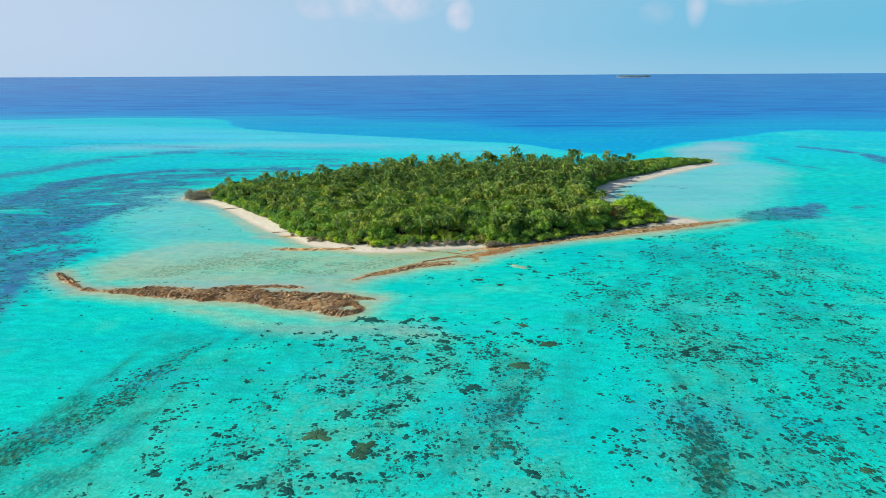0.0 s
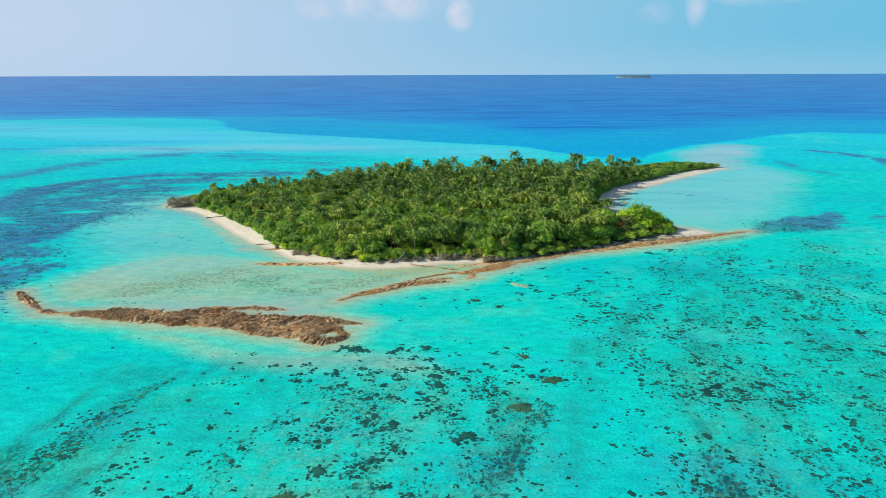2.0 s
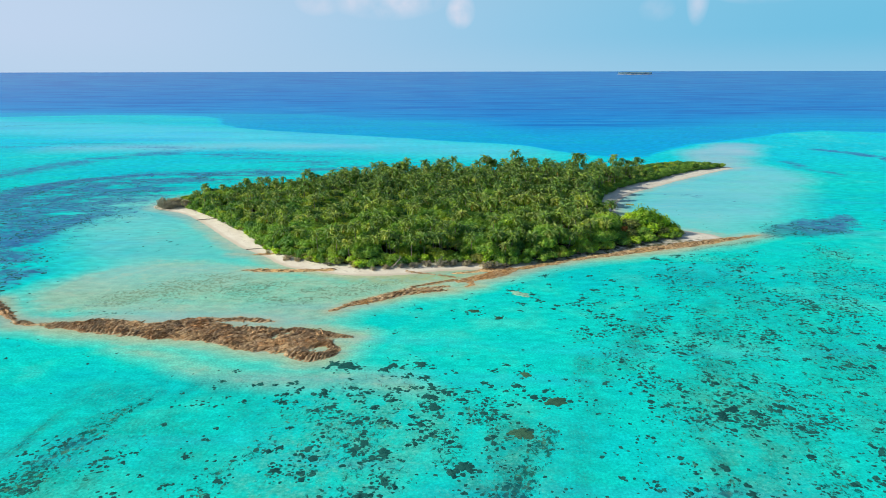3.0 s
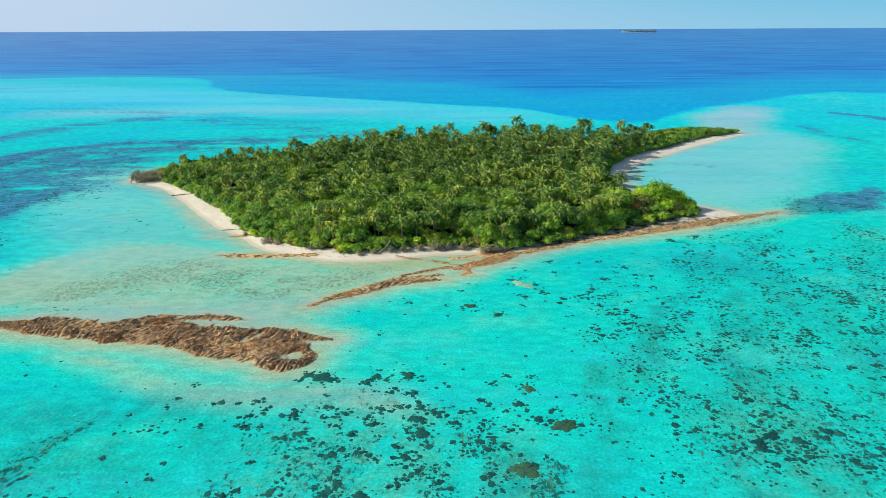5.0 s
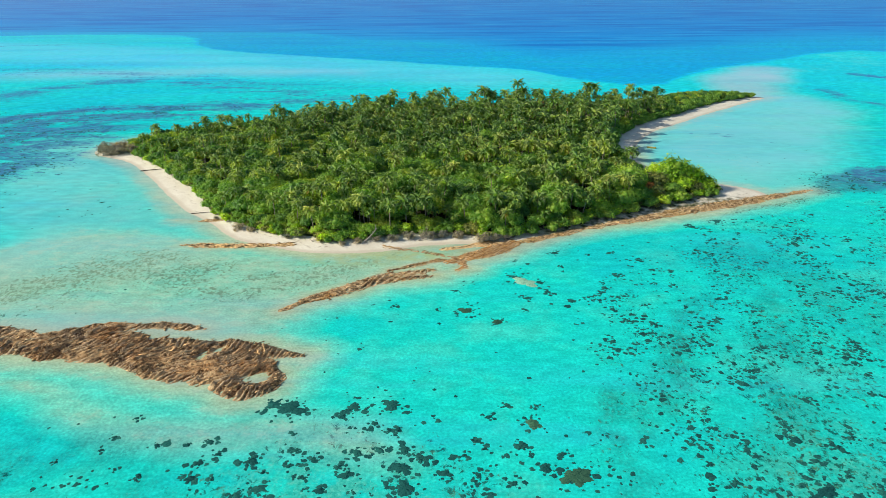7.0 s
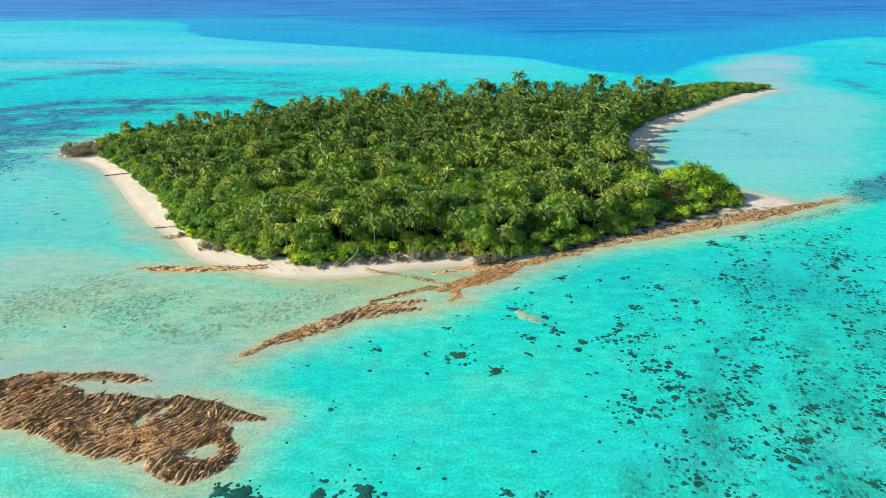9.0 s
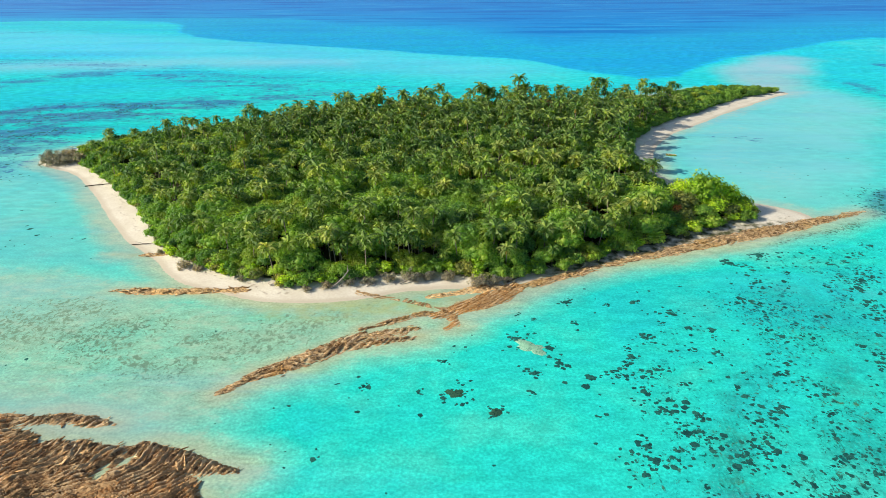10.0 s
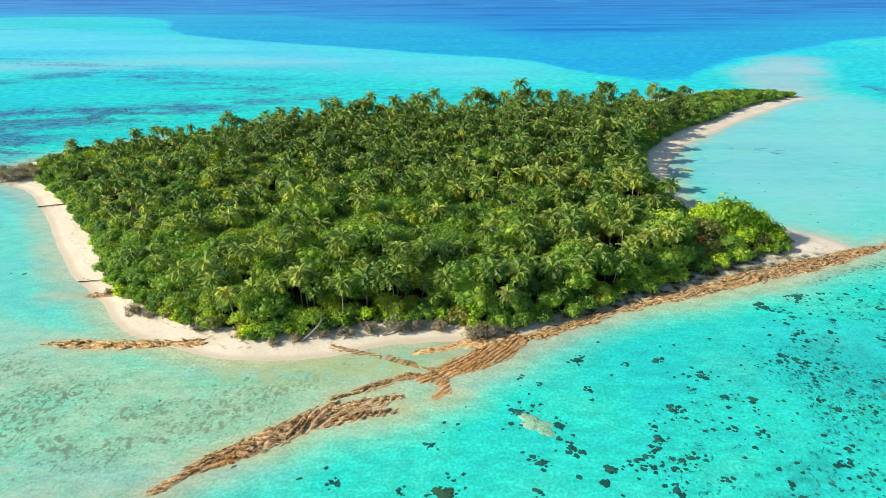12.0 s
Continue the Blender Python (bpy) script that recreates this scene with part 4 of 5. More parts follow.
NEAR_CORAL = [(-36, 161, 3.2), (-14, 169, 3.1), (-27, 149, 3.6), (-17, 153, 2.5), (-30, 124, 2.3), (-25, 124, 2.5), (-21, 123, 2.8), (-33, 119, 3.1), (-43, 132, 2.0), (-45, 130, 2.4),
              (-13, 159, 2.3), (4, 164, 4.6), (1, 162, 2.5), (66, 188, 4.0), (82, 193, 2.7), (84, 142, 3.0), (65, 125, 2.0), (78, 137, 2.0), (81, 134, 2.6), (84, 138, 2.2), (15, 127, 3.0), (12, 136, 2.5),
              (37, 136, 2.0), (-39, 121, 3.0)]
LATE_CORAL = [(34, 297, 2.5), (45, 296, 1.3), (25, 288, 1.2), (21, 290, 0.9), (23, 264, 2.4), (3, 268, 1.4), (-14, 258, 1.4), (29, 268, 2.1), (22, 257, 1.2), (20, 278, 2.3), (35, 286, 1.2),
              (40, 265, 1.4), (46, 271, 1.7), (44, 268, 1.5), (57, 287, 1.2), (66, 274, 1.5), (52, 298, 1.5), (60, 292, 1.5), (86, 323, 2.9), (97, 329, 3.6), (35, 262, 1.0), (34, 260, 0.8),
              (-2, 256, 1.0), (52, 281, 1.4), (61, 275, 1.5)]
for spots in (OUTER_CORAL, MIDDLE_CORAL, NEAR_CORAL, LATE_CORAL):
    for x, y, w in spots:
        coral(x, y, w)
for x, y, w in [(-20, 135, 5.0), (-32, 139, 7.1), (-21, 132, 4.5), (17, 178, 5.8), (85, 130, 2.8), (14, 250, 2.9), (6, 256, 4.3), (20, 208, 3.6)]:
    coral(x, y, w, CORAL_OLIVE, 0.8, "olive-brown coral clump in shallow water")
coral(26.3, 193.3, 5.4, CORAL_OLIVE, 0.85, "broad olive-brown coral head just under the surface")
coral(23.0, 274.4, 8.2, CORAL_PALE, 0.6, "pale sandy coral head ringed with weed")
for k in range(170):
    while True:
        if k % 2:
            x, y = rng.uniform(-70, 25), rng.uniform(112, 210)
        else:
            x, y = rng.uniform(38, 130), rng.uniform(120, 330)
            if y > 300 + 0.25 * (x - 40):
                continue
        if fbm(np.array([x / 14]), np.array([y / 14]), 503, 3)[0] > 0.5 and signed(np.array([x]), np.array([y]), SHORE)[0] < -14:
            break
    coral(x, y, rng.uniform(0.8, 2.0))


def build_coral_bits():
    """Countless small coral tufts on the lagoon bed."""
    r = np.random.default_rng(77)
    shapes = [coral_shape(450 + s, 11, 2) for s in range(6)]
    n = 170000
    x = np.concatenate([r.uniform(-110, 135, n), r.uniform(-340, -110, n // 2), r.uniform(110, 260, n // 3)])
    y = np.concatenate([r.uniform(100, 345, n), r.uniform(180, 560, n // 2), r.uniform(140, 440, n // 3)])
    depth, weed, milk, silt = sea_floor(x, y)
    clump = smooth(0.44, 0.64, fbm(x / 5.0, y / 5.5, 601, 3)) * (0.35 + 0.9 * smooth(0.4, 0.6, fbm(x / 22, y / 30, 607, 2)))
    chance = (0.025 + 0.9 * weed) * clump * smooth(0.6, 1.1, depth) * np.where(x < -110, 0.8, np.where(x > 135, 0.75, np.where((x > 30) & (y < 235), 0.38, 0.56)))
    chance *= np.where(signed(x, y, SHORE) < -10, 1.0, 0.0)
    chance *= np.where(x < -60, 1 - 0.85 * smooth(0.05, 0.4, sea_grass(x, y)), 1.0)
    keep = r.uniform(0, 1, len(x)) < chance
    x, y = x[keep], y[keep]
    # a fringe of small heads round every larger clump
    spots = np.array(coral_spots)
    spots = np.repeat(spots, np.clip(4 * spots[:, 2], 2, 20).astype(int), axis=0)
    around, reach = r.uniform(0, 6.3, len(spots)), spots[:, 2] * r.uniform(0.35, 1.0, len(spots)) + 0.2
    x, y = np.concatenate([x, spots[:, 0] + reach * np.cos(around)]), np.concatenate([y, spots[:, 1] + 0.9 * reach * np.sin(around)])
    pile = Pile()
    for s in range(6):
        q = slice(s, None, 6)
        size = r.gamma(2.0, 0.30, len(x[q])) + 0.35
        v, f = shapes[s]
        v = v * np.array([1.2, 0.95, 0.25])
        pile.add(*spread((v, f), np.column_stack([x[q], y[q], np.full(len(x[q]), 0.004), size, r.uniform(0, 6.3, len(x[q]))])))
    tagged(new("coral_tufts", mesh_of("coral_tufts", *pile.arrays(), CORAL_DARK, True)), "scattered small dark coral tufts over the pale lagoon bed", "coral", kind="stuff")


build_coral_bits()


# ---------------------------------------------------------------- trees
def frond(pile, origin, azimuth, rise, length, stations, r, droop=1.9, width=0.86):
    """One feathered palm leaf: a drooping rib with a row of pointed leaflets on either side."""
    s = np.linspace(0, 1, stations + 1)
    angle = rise - droop * s ** 1.3
    out = np.concatenate([[0], np.cumsum(np.cos(angle[:-1]) * length / stations)])
    up = np.concatenate([[0], np.cumsum(np.sin(angle[:-1]) * length / stations)])
    ca, sa = math.cos(azimuth), math.sin(azimuth)
    rib = np.stack([origin[0] + ca * out, origin[1] + sa * out, origin[2] + up], 1)
    side = np.array([-sa, ca, 0.0])
    ahead = np.array([ca, sa, 0.0])
    v, f = [p for p in rib], []
    for i in range(stations):
        q = (i + 0.5) / stations
        w = width * (0.30 + 1.0 * math.sin(math.pi * min(1, q * 0.86 + 0.10))) * r.uniform(0.75, 1.2)
        for sign in (-1, 1):
            tip = 0.5 * (rib[i] + rib[i + 1]) + sign * side * w * 0.80 + ahead * w * 0.36 - np.array([0, 0, w * r.uniform(0.10, 0.50)])
            blunt = 0.27 * (rib[i + 1] - rib[i])
            f += [(i, i + 1, len(v) + 1), (i, len(v) + 1, len(v))]
            v += [tip - blunt, tip + blunt]
    pile.add(v, f)


def palm_template(seed, fronds, stations, height):
    r = np.random.default_rng(seed)
    lean = r.uniform(0, 2 * math.pi)
    bend = r.uniform(0.2, 1.5)
    q = np.linspace(0, 1, 7)
    path = np.stack([math.cos(lean) * bend * q ** 1.6, math.sin(lean) * bend * q ** 1.6, height * q - 0.3], 1)
    trunk = tube(path[::2] if stations < 10 else path, np.interp(q[::2] if stations < 10 else q, [0, 0.12, 1], [0.26, 0.17, 0.12]), 4 if stations < 10 else 6)
    top = path[-1]
    crown, dry = Pile(), Pile()
    for k in range(fronds):
        q = k / (fronds - 1)
        azimuth = k * 2.39996 + r.normal(0, 0.15)
        frond(crown, top, azimuth, 1.25 - 1.75 * q + r.normal(0, 0.1), r.uniform(3.9, 5.0) * (0.75 + 0.25 * math.sin(math.pi * q)), stations, r, r.uniform(1.5, 2.3))
    for k in range(2):
        frond(dry, top - np.array([0, 0, 0.15]), r.uniform(0, 6.3), -0.5 + r.normal(0, 0.2), r.uniform(2.0, 3.0), max(4, stations // 2), r, 1.1, 0.6)
    for k in range(5):
        a = k * 1.26
        c = top + np.array([0.28 * math.cos(a), 0.28 * math.sin(a), -0.25])
        o = np.array([(0.17, 0, 0), (-0.17, 0, 0), (0, 0.17, 0), (0, -0.17, 0), (0, 0, 0.2), (0, 0, -0.2)])
        dry.add(c + o, [(0, 2, 4), (2, 1, 4), (1, 3, 4), (3, 0, 4), (2, 0, 5), (1, 2, 5), (3, 1, 5), (0, 3, 5)])
    return trunk, crown.arrays(), dry.arrays()


def ball(r, sides=9, rows=5):
    """An uneven closed lump of radius about one."""
    v, f = [(0, 0, 1.0)], []
    for i in range(1, rows):
        a = math.pi * i / rows
        for k in range(sides):
            b = 2 * math.pi * (k + 0.5 * (i % 2)) / sides
            q = 1 + r.normal(0, 0.09)
            v.append((q * math.sin(a) * math.cos(b), q * math.sin(a) * math.sin(b), q * math.cos(a)))
    v.append((0, 0, -1.0))
    f += [(0, 1 + k, 1 + (k + 1) % sides) for k in range(sides)]
    for i in range(rows - 2):
        for k in range(sides):
            a, b = 1 + i * sides + k, 1 + i * sides + (k + 1) % sides
            f += [(a, a + sides, b + sides), (a, b + sides, b)]
    last = len(v) - 1
    f += [(last - sides + (k + 1) % sides, last - sides + k, last) for k in range(sides)]
    return np.array(v), np.array(f)


def leaves_on(pile, centre, radii, count, size, r, low=-0.35):
    """Leaf sprays over a lump: small pointed blades set at odd angles to its skin."""
    d = r.normal(0, 1, (count * 3, 3))
    d /= np.linalg.norm(d, axis=1)[:, None]
    d = d[d[:, 2] > low][:count]
    c = centre + d * radii * r.uniform(0.74, 1.22, (len(d), 1))
    n = d + r.normal(0, 0.42, d.shape) + np.array([0, 0, 0.2])
    n /= np.linalg.norm(n, axis=1)[:, None]
    a = np.cross(n, r.normal(0, 1, n.shape))
    a /= np.linalg.norm(a, axis=1)[:, None]
    b = np.cross(n, a)
    k = size * r.uniform(0.6, 1.3, (len(d), 1))
    fold = n * k * 0.18
    v = np.stack([c - a * k, c - b * k * 0.55 + fold, c + a * k, c + b * k * 0.55 + fold], 1).reshape(-1, 3)
    q = np.arange(len(d))[:, None] * 4
    f = np.concatenate([q + np.array([0, 1, 2]), q + np.array([0, 2, 3])])
    pile.add(v, f)


def broad_template(seed, lobes, leaves, size, width=4.2, height=7.0, base=0.25):
    """Trunk with limbs, and a crown of leafy lobes round a dense heart."""
    r = np.random.default_rng(seed)
    crown, wood = Pile(), Pile()
    q = np.linspace(0, 1, 4)
    wood.add(*tube(np.stack([0.3 * q, 0.2 * q, height * 0.6 * q - 0.3], 1), np.interp(q, [0, 1], [0.26, 0.14]), 6))
    mid = np.array([0.15, 0.1, height * (base + (1 - base) * 0.42)])
    rad = np.array([width, width, height * (1 - base) * 0.5])
    v, f = ball(r)
    crown.add(mid + v * rad * 0.66, f)
    for k in range(lobes):
        z = 1 - 1.25 * (k + 0.5) / lobes
        a = k * 2.39996 + r.normal(0, 0.3)
        s = math.sqrt(max(0, 1 - z * z))
        c = mid + rad * np.array([s * math.cos(a), s * math.sin(a), z]) * r.uniform(0.55, 0.84)
        lr = width * r.uniform(0.30, 0.46) * np.array([1, 1, 0.8])
        v, f = ball(r, 6, 4)
        crown.add(c + v * lr * 0.55, f)
        leaves_on(crown, c, lr, leaves, size, r)
        if k % 4 == 0:
            wood.add(*tube([np.array([0.2, 0.15, height * 0.35]), 0.5 * (c + np.array([0.2, 0.15, height * 0.45])), c], [0.12, 0.08, 0.03], 5))
    return wood.arrays(), crown.arrays()


PALMS = [palm_template(700 + s, 17, 12, h) for s, h in enumerate((8.0, 9.0, 10.0, 11.0, 12.4, 7.4, 9.6, 10.4))]
PALMS_FAR = [palm_template(720 + s, 15, 9, h) for s, h in enumerate((8.5, 9.4, 10.4, 11.4, 12.4))]
BROADS = [broad_template(740 + s, 18, 68, 0.30, w, h) for s, (w, h) in enumerate(((4.2, 6.6), (3.6, 5.8), (4.8, 7.2), (3.2, 6.4), (4.0, 5.4), (5.2, 7.4), (2.8, 5.0)))]
BROADS_FAR = [broad_template(760 + s, 13, 30, 0.42, w, h) for s, (w, h) in enumerate(((4.2, 6.4), (3.6, 6.0), (4.6, 6.8), (3.4, 5.6)))]
SHRUBS = [broad_template(780 + s, 10, 24, 0.32, w, h, 0.02) for s, (w, h) in enumerate(((2.0, 2.6), (1.6, 2.0), (2.5, 3.2), (1.9, 3.0)))]


def place_trees():
    """Jittered places for the wood: rows of x, y, kind (0 palm, 1 broadleaf, 2 shrub)."""
    r = np.random.default_rng(5)
    step = 4.3
    gx, gy = np.meshgrid(np.arange(-180, 220, step), np.arange(300, 612, step * 0.9))
    gx = gx + step * 0.5 * (np.arange(gx.shape[0])[:, None] % 2)
    x = gx.ravel() + r.uniform(-1.6, 1.6, gx.size)
    y = gy.ravel() + r.uniform(-1.5, 1.5, gx.size)
    s = signed(x, y, WOOD)
    tip = smooth(118, 150, x) * smooth(495, 520, y)
    palmy = 0.27 + 0.42 * smooth(350, 460, y + 0.12 * x) - 0.15 * smooth(9, 2, s) - 0.9 * tip + 0.75 * (fbm(x / 22, y / 22, 811, 3) - 0.5)
    kind = np.where(r.uniform(0, 1, x.size) < palmy, 0, 1)
    kind = np.where((kind == 1) & (s < 1.6), 2, kind)
    keep = (s > 0.2) & ((kind != 0) | (s > 1.6))
    keep &= ~((kind == 0) & ((r.uniform(0, 1, x.size) < 0.14) | (x < -166)))
    keep &= ~((kind == 1) & (s > 10) & (r.uniform(0, 1, x.size) < 0.22))
    keep &= ~((kind == 0) & (np.hypot((x - 92) / 26, (y - 358) / 24) < 1))
    keep &= np.hypot((x - 92) / 19, (y - 361) / 13) > 1
    x, y, kind, s = x[keep], y[keep], kind[keep], s[keep]
    # a close belt of shrubs along the edge of the wood
    px, py = np.meshgrid(np.arange(-180, 220, 2.3), np.arange(300, 612, 2.1))
    px, py = px.ravel() + r.uniform(-0.9, 0.9, px.size), py.ravel() + r.uniform(-0.8, 0.8, px.size)
    ps = signed(px, py, WOOD)
    belt = (ps > -1.0 - 1.2 * fbm(px / 6, py / 6, 821, 2)) & (ps < 5.5) & (r.uniform(0, 1, px.size) < np.where(ps < 3.4, 0.75, 0.5))
    x, y, s = np.concatenate([x, px[belt]]), np.concatenate([y, py[belt]]), np.concatenate([s, ps[belt]])
    kind = np.concatenate([kind, np.full(belt.sum(), 2)])
    return x, y, kind, s, r


def build_trees():
    x, y, kind, s, r = place_trees()
    z = ground_height(x, y)
    size = r.uniform(0.74, 1.26, len(x))
    turn = r.uniform(0, 2 * math.pi, len(x))
    size = np.where(kind == 1, size * np.interp(s, [0, 4, 14], [0.62, 0.84, 1.16]), size)
    size = np.where(kind == 0, (size - 0.05) * np.where(r.uniform(0, 1, len(x)) < 0.10, 1.22, 1.0), size)
    size = np.where(kind == 0, size * np.interp(y + 0.1 * x, [430, 520], [0.98, 1.08]) * np.interp(x, [-150, -60], [0.74, 1.0]), size)
    size = np.where((kind == 1) & (y > 470), size * 0.95, size)
    # the wood sinks towards the eastern point
    size = size * np.where(kind == 2, 1.0, 1 - 0.30 * smooth(25, 90, x) * smooth(470, 530, y))
    tall = np.where(kind == 1, r.uniform(0.75, 1.12, len(x)), 1.0)
    near = np.hypot(x - 5, y - 150)
    for k, label, category, group in ((0, "coconut palm with drooping green fronds on a slender trunk", "palm tree", "coconut palms of the island"),
                                      (1, "dense green broadleaf tree among the palms", "tree", "broadleaf trees of the island"),
                                      (2, "low leafy beach shrub at the edge of the sand", "shrub", "shrubs along the beach")):
        which = np.flatnonzero(kind == k)
        which = which[np.argsort(near[which])]
        first, rest = which[:300], which[300:]
        if k == 0:
            kits = [[("trunk", t, BARK), ("crown", c, PALM_GOLD if i in (1, 4, 6) else PALM_LEAF), ("dead_fronds", d, PALM_DRY)] for i, (t, c, d) in enumerate(PALMS)]
            far = [[(t, BARK), (c, PALM_LEAF), (d, PALM_DRY)] for t, c, d in PALMS_FAR]
            names = ("palm_tree", "palm_grove", "grove of coconut palms covering the back of the island")
        elif k == 1:
            kits = [[("trunk", t, BARK), ("crown", c, m)] for (t, c), m in zip(BROADS, (BROAD_LEAF, YELLOW_LEAF, BROAD_LEAF, DEEP_LEAF, BROAD_LEAF, BROAD_LEAF, YELLOW_LEAF))]
            far = [[(t, BARK), (c, m)] for (t, c), m in zip(BROADS_FAR, (BROAD_LEAF, DEEP_LEAF, BROAD_LEAF, YELLOW_LEAF))]
            names = ("broadleaf_tree", "broadleaf_wood", "green broadleaf wood between the palms")
        else:
            kits = [[("stem", t, BARK), ("crown", c, m)] for (t, c), m in zip(SHRUBS, (BROAD_LEAF, OLIVE_LEAF, BROAD_LEAF, LIME_LEAF))]
            far = [[(t, BARK), (c, BROAD_LEAF)] for t, c in SHRUBS]
            names = ("shrub", "shrubbery", "belt of low green shrubs behind the far beaches")
        first_made = []
        for kit in kits:
            top = new(names[0], None)
            for name, (v, f), material in kit:
                part(name, mesh_of(name, v, f, material), top, "dry yellow-brown fronds" if name == "dead_fronds" else "")
            tagged(top, label, category, group)
            first_made.append(top)
        for i, t in enumerate(first):
            q = float(size[t])
            m = Matrix.LocRotScale((x[t], y[t], z[t]), Euler((0, 0, turn[t])), None)
            if i < len(first_made):
                ob = first_made[i]
                ob.matrix_basis = m
            else:
                ob = copy_thing(first_made[i % len(first_made)], m)
            ob.scale = (q, q, q * float(tall[t]))
        piles = {}
        for i, kit in enumerate(far):
            w = rest[i::len(far)]
            if not len(w):
                continue
            rows = np.column_stack([x[w], y[w], z[w], size[w], turn[w]])
            for template, material in kit:
                piles.setdefault(material.name, (Pile(), material))[0].add(*spread(template, rows))
        if piles:
            top = tagged(new(names[1], None), names[2], category, kind="stuff")
            for name, (pile, material) in piles.items():
                tagged(part({"palm_bark": "trunks", "dry_frond": "dead_fronds"}.get(name, "crowns"), mesh_of(names[1], *pile.arrays(), material), top), kind="stuff")


build_trees()


# ---------------------------------------------------------------- single trees, bushes and wreckage
def single(name, label, category, kit, x, y, size=1.0, turn=0.0, group="", tall=1.0):
    """A tree or shrub of its own, from (part name, arrays, material)."""
    top = new(name, None)
    for piece, (v, f), material in kit:
        part(piece, mesh_of(piece, v, f, material), top)
    z = float(ground_height(np.array([x]), np.array([y]))[0])
    top.matrix_basis = Matrix.LocRotScale((x, y, max(z, 0.0)), Euler((0, 0, turn)), (size, size, size * tall))
    return tagged(top, label, category, group)


def bare_template(seed, width, height):
    """A leafless shrub: many forked grey twigs from one foot."""
    r = np.random.default_rng(seed)
    wood, twigs = Pile(), Pile()
    for k in range(9):
        a, lean = k * 0.7 + r.normal(0, 0.2), r.uniform(0.3, 1.0)
        end = np.array([width * lean * math.cos(a), width * lean * math.sin(a), height * r.uniform(0.25, 0.95) * (1.15 - 0.45 * lean)])
        midway = end * 0.5 + np.array([0, 0, height * 0.12])
        wood.add(*tube([np.zeros(3), midway, end], [0.12, 0.08, 0.03], 5))
        for j in range(7):
            base = midway + (end - midway) * r.uniform(0, 1)
            tip = base + r.normal(0, 0.32 * width, 3) * np.array([1, 1, 0.6]) + np.array([0, 0, 0.06 * height])
            wood.add(*tube([base, 0.5 * (base + tip) + r.normal(0, 0.06, 3), tip], [0.05, 0.035, 0.012], 4))
            leaves_on(twigs, tip, np.array([0.6, 0.6, 0.5]) * width * 0.42, 38, 0.22, r, -1)
    return wood.arrays(), twigs.arrays()


# the broad lime-green clump on the spit
for k, (x, y, size, tall) in enumerate([(90, 364, 1.55, 1.12), (98, 366, 1.30, 0.95), (82, 360, 1.20, 0.92), (104, 365, 0.95, 0.78), (94, 371, 1.25, 1.0), (86, 370, 1.3, 1.0), (97, 359, 0.9, 0.75), (88, 355, 0.95, 0.8), (80, 352, 0.9, 0.8), (102, 361, 0.8, 0.7), (92, 359, 1.1, 0.9), (76, 357, 1.0, 0.95), (98, 372, 0.9, 0.8)]):
    t, c = broad_template(900 + k, 22, 60, 0.34, 4.6, 8.2, 0.05)
    single("spreading_tree", "rounded lime-green tree at the root of the sand spit", "tree", [("trunk", t, BARK), ("crown", c, OLIVE_LEAF if k in (2, 6, 8) else BROAD_LEAF if k in (7, 11) else LIME_LEAF)], x, y, size, k * 1.3, "lime-green trees on the spit", tall)
# grey bushes at the western point, standing at the water's edge
for k, (x, y, size) in enumerate([(-180.5, 420.5, 1.3), (-175, 421, 1.3), (-167, 421.5, 1.05), (-176, 426, 1.1)]):
    t, c = bare_template(930 + k, 3.2, 4.2)
    single("bare_bush", "grey-brown half-bare bush on the western point", "bush", [("stem", t, DRIFTWOOD), ("crown", c, GREY_TWIG)], x, y, size, k * 1.7, "grey bushes on the point")
# dry bushes and roots along the eroded front of the wood
for k, (x, y, size) in enumerate([(-14, 307, 0.6), (-8, 308, 0.8), (-3, 308.5, 0.65), (2, 309, 0.6), (11, 306.8, 0.8), (15, 307.2, 0.7), (-20, 305.3, 0.6), (-25, 303.8, 0.45), (-36, 300.4, 0.4), (-31, 302.3, 0.5), (-76, 314, 0.6), (-71, 312.2, 0.5), (-56, 305.8, 0.4), (-88, 325, 0.35), (19, 308.6, 0.5)]):
    t, c = bare_template(950 + k, 3.0, 3.4)
    single("dry_bush", "dry grey bush with tangled twigs at the top of the beach", "bush", [("stem", t, DRIFTWOOD), ("crown", c, GREY_TWIG)], x, y, size, k * 2.1, "dry bushes on the beach")
# yellowing bushes, and rust-coloured crowns inside the wood
for k, (x, y, size, material, label) in enumerate([(7, 311.5, 1.2, OLIVE_LEAF, "yellowing bush above the rocky shore"), (11, 313, 1.3, LIME_LEAF, "yellow-green bush above the rocky shore"), (-150, 404, 1.1, LIME_LEAF, "bright lime shrub beside the western beach"),
                                                  (-143, 397, 0.9, LIME_LEAF, "bright lime shrub beside the western beach"), (-52, 306.5, 0.9, OLIVE_LEAF, "yellowing bush at the edge of the beach"), (-43, 303.5, 0.8, LIME_LEAF, "yellow-green bush at the edge of the beach")]):
    t, c = broad_template(970 + k, 14, 40, 0.28, 2.6, 3.6, 0.02)
    single("bush", label, "bush", [("stem", t, BARK), ("crown", c, material)], x, y, size, k * 1.1)
for k, (x, y, size) in enumerate([(47, 352, 0.75), (24, 353, 0.55), (78, 353, 0.6)]):
    t, c = broad_template(985 + k, 14, 40, 0.32, 3.0, 8.5, 0.4)
    single("rusty_tree", "tree with rust-brown dying leaves in the wood", "tree", [("trunk", t, BARK), ("crown", c, RUST_LEAF)], x, y, size, k * 1.1, "", 1.3)
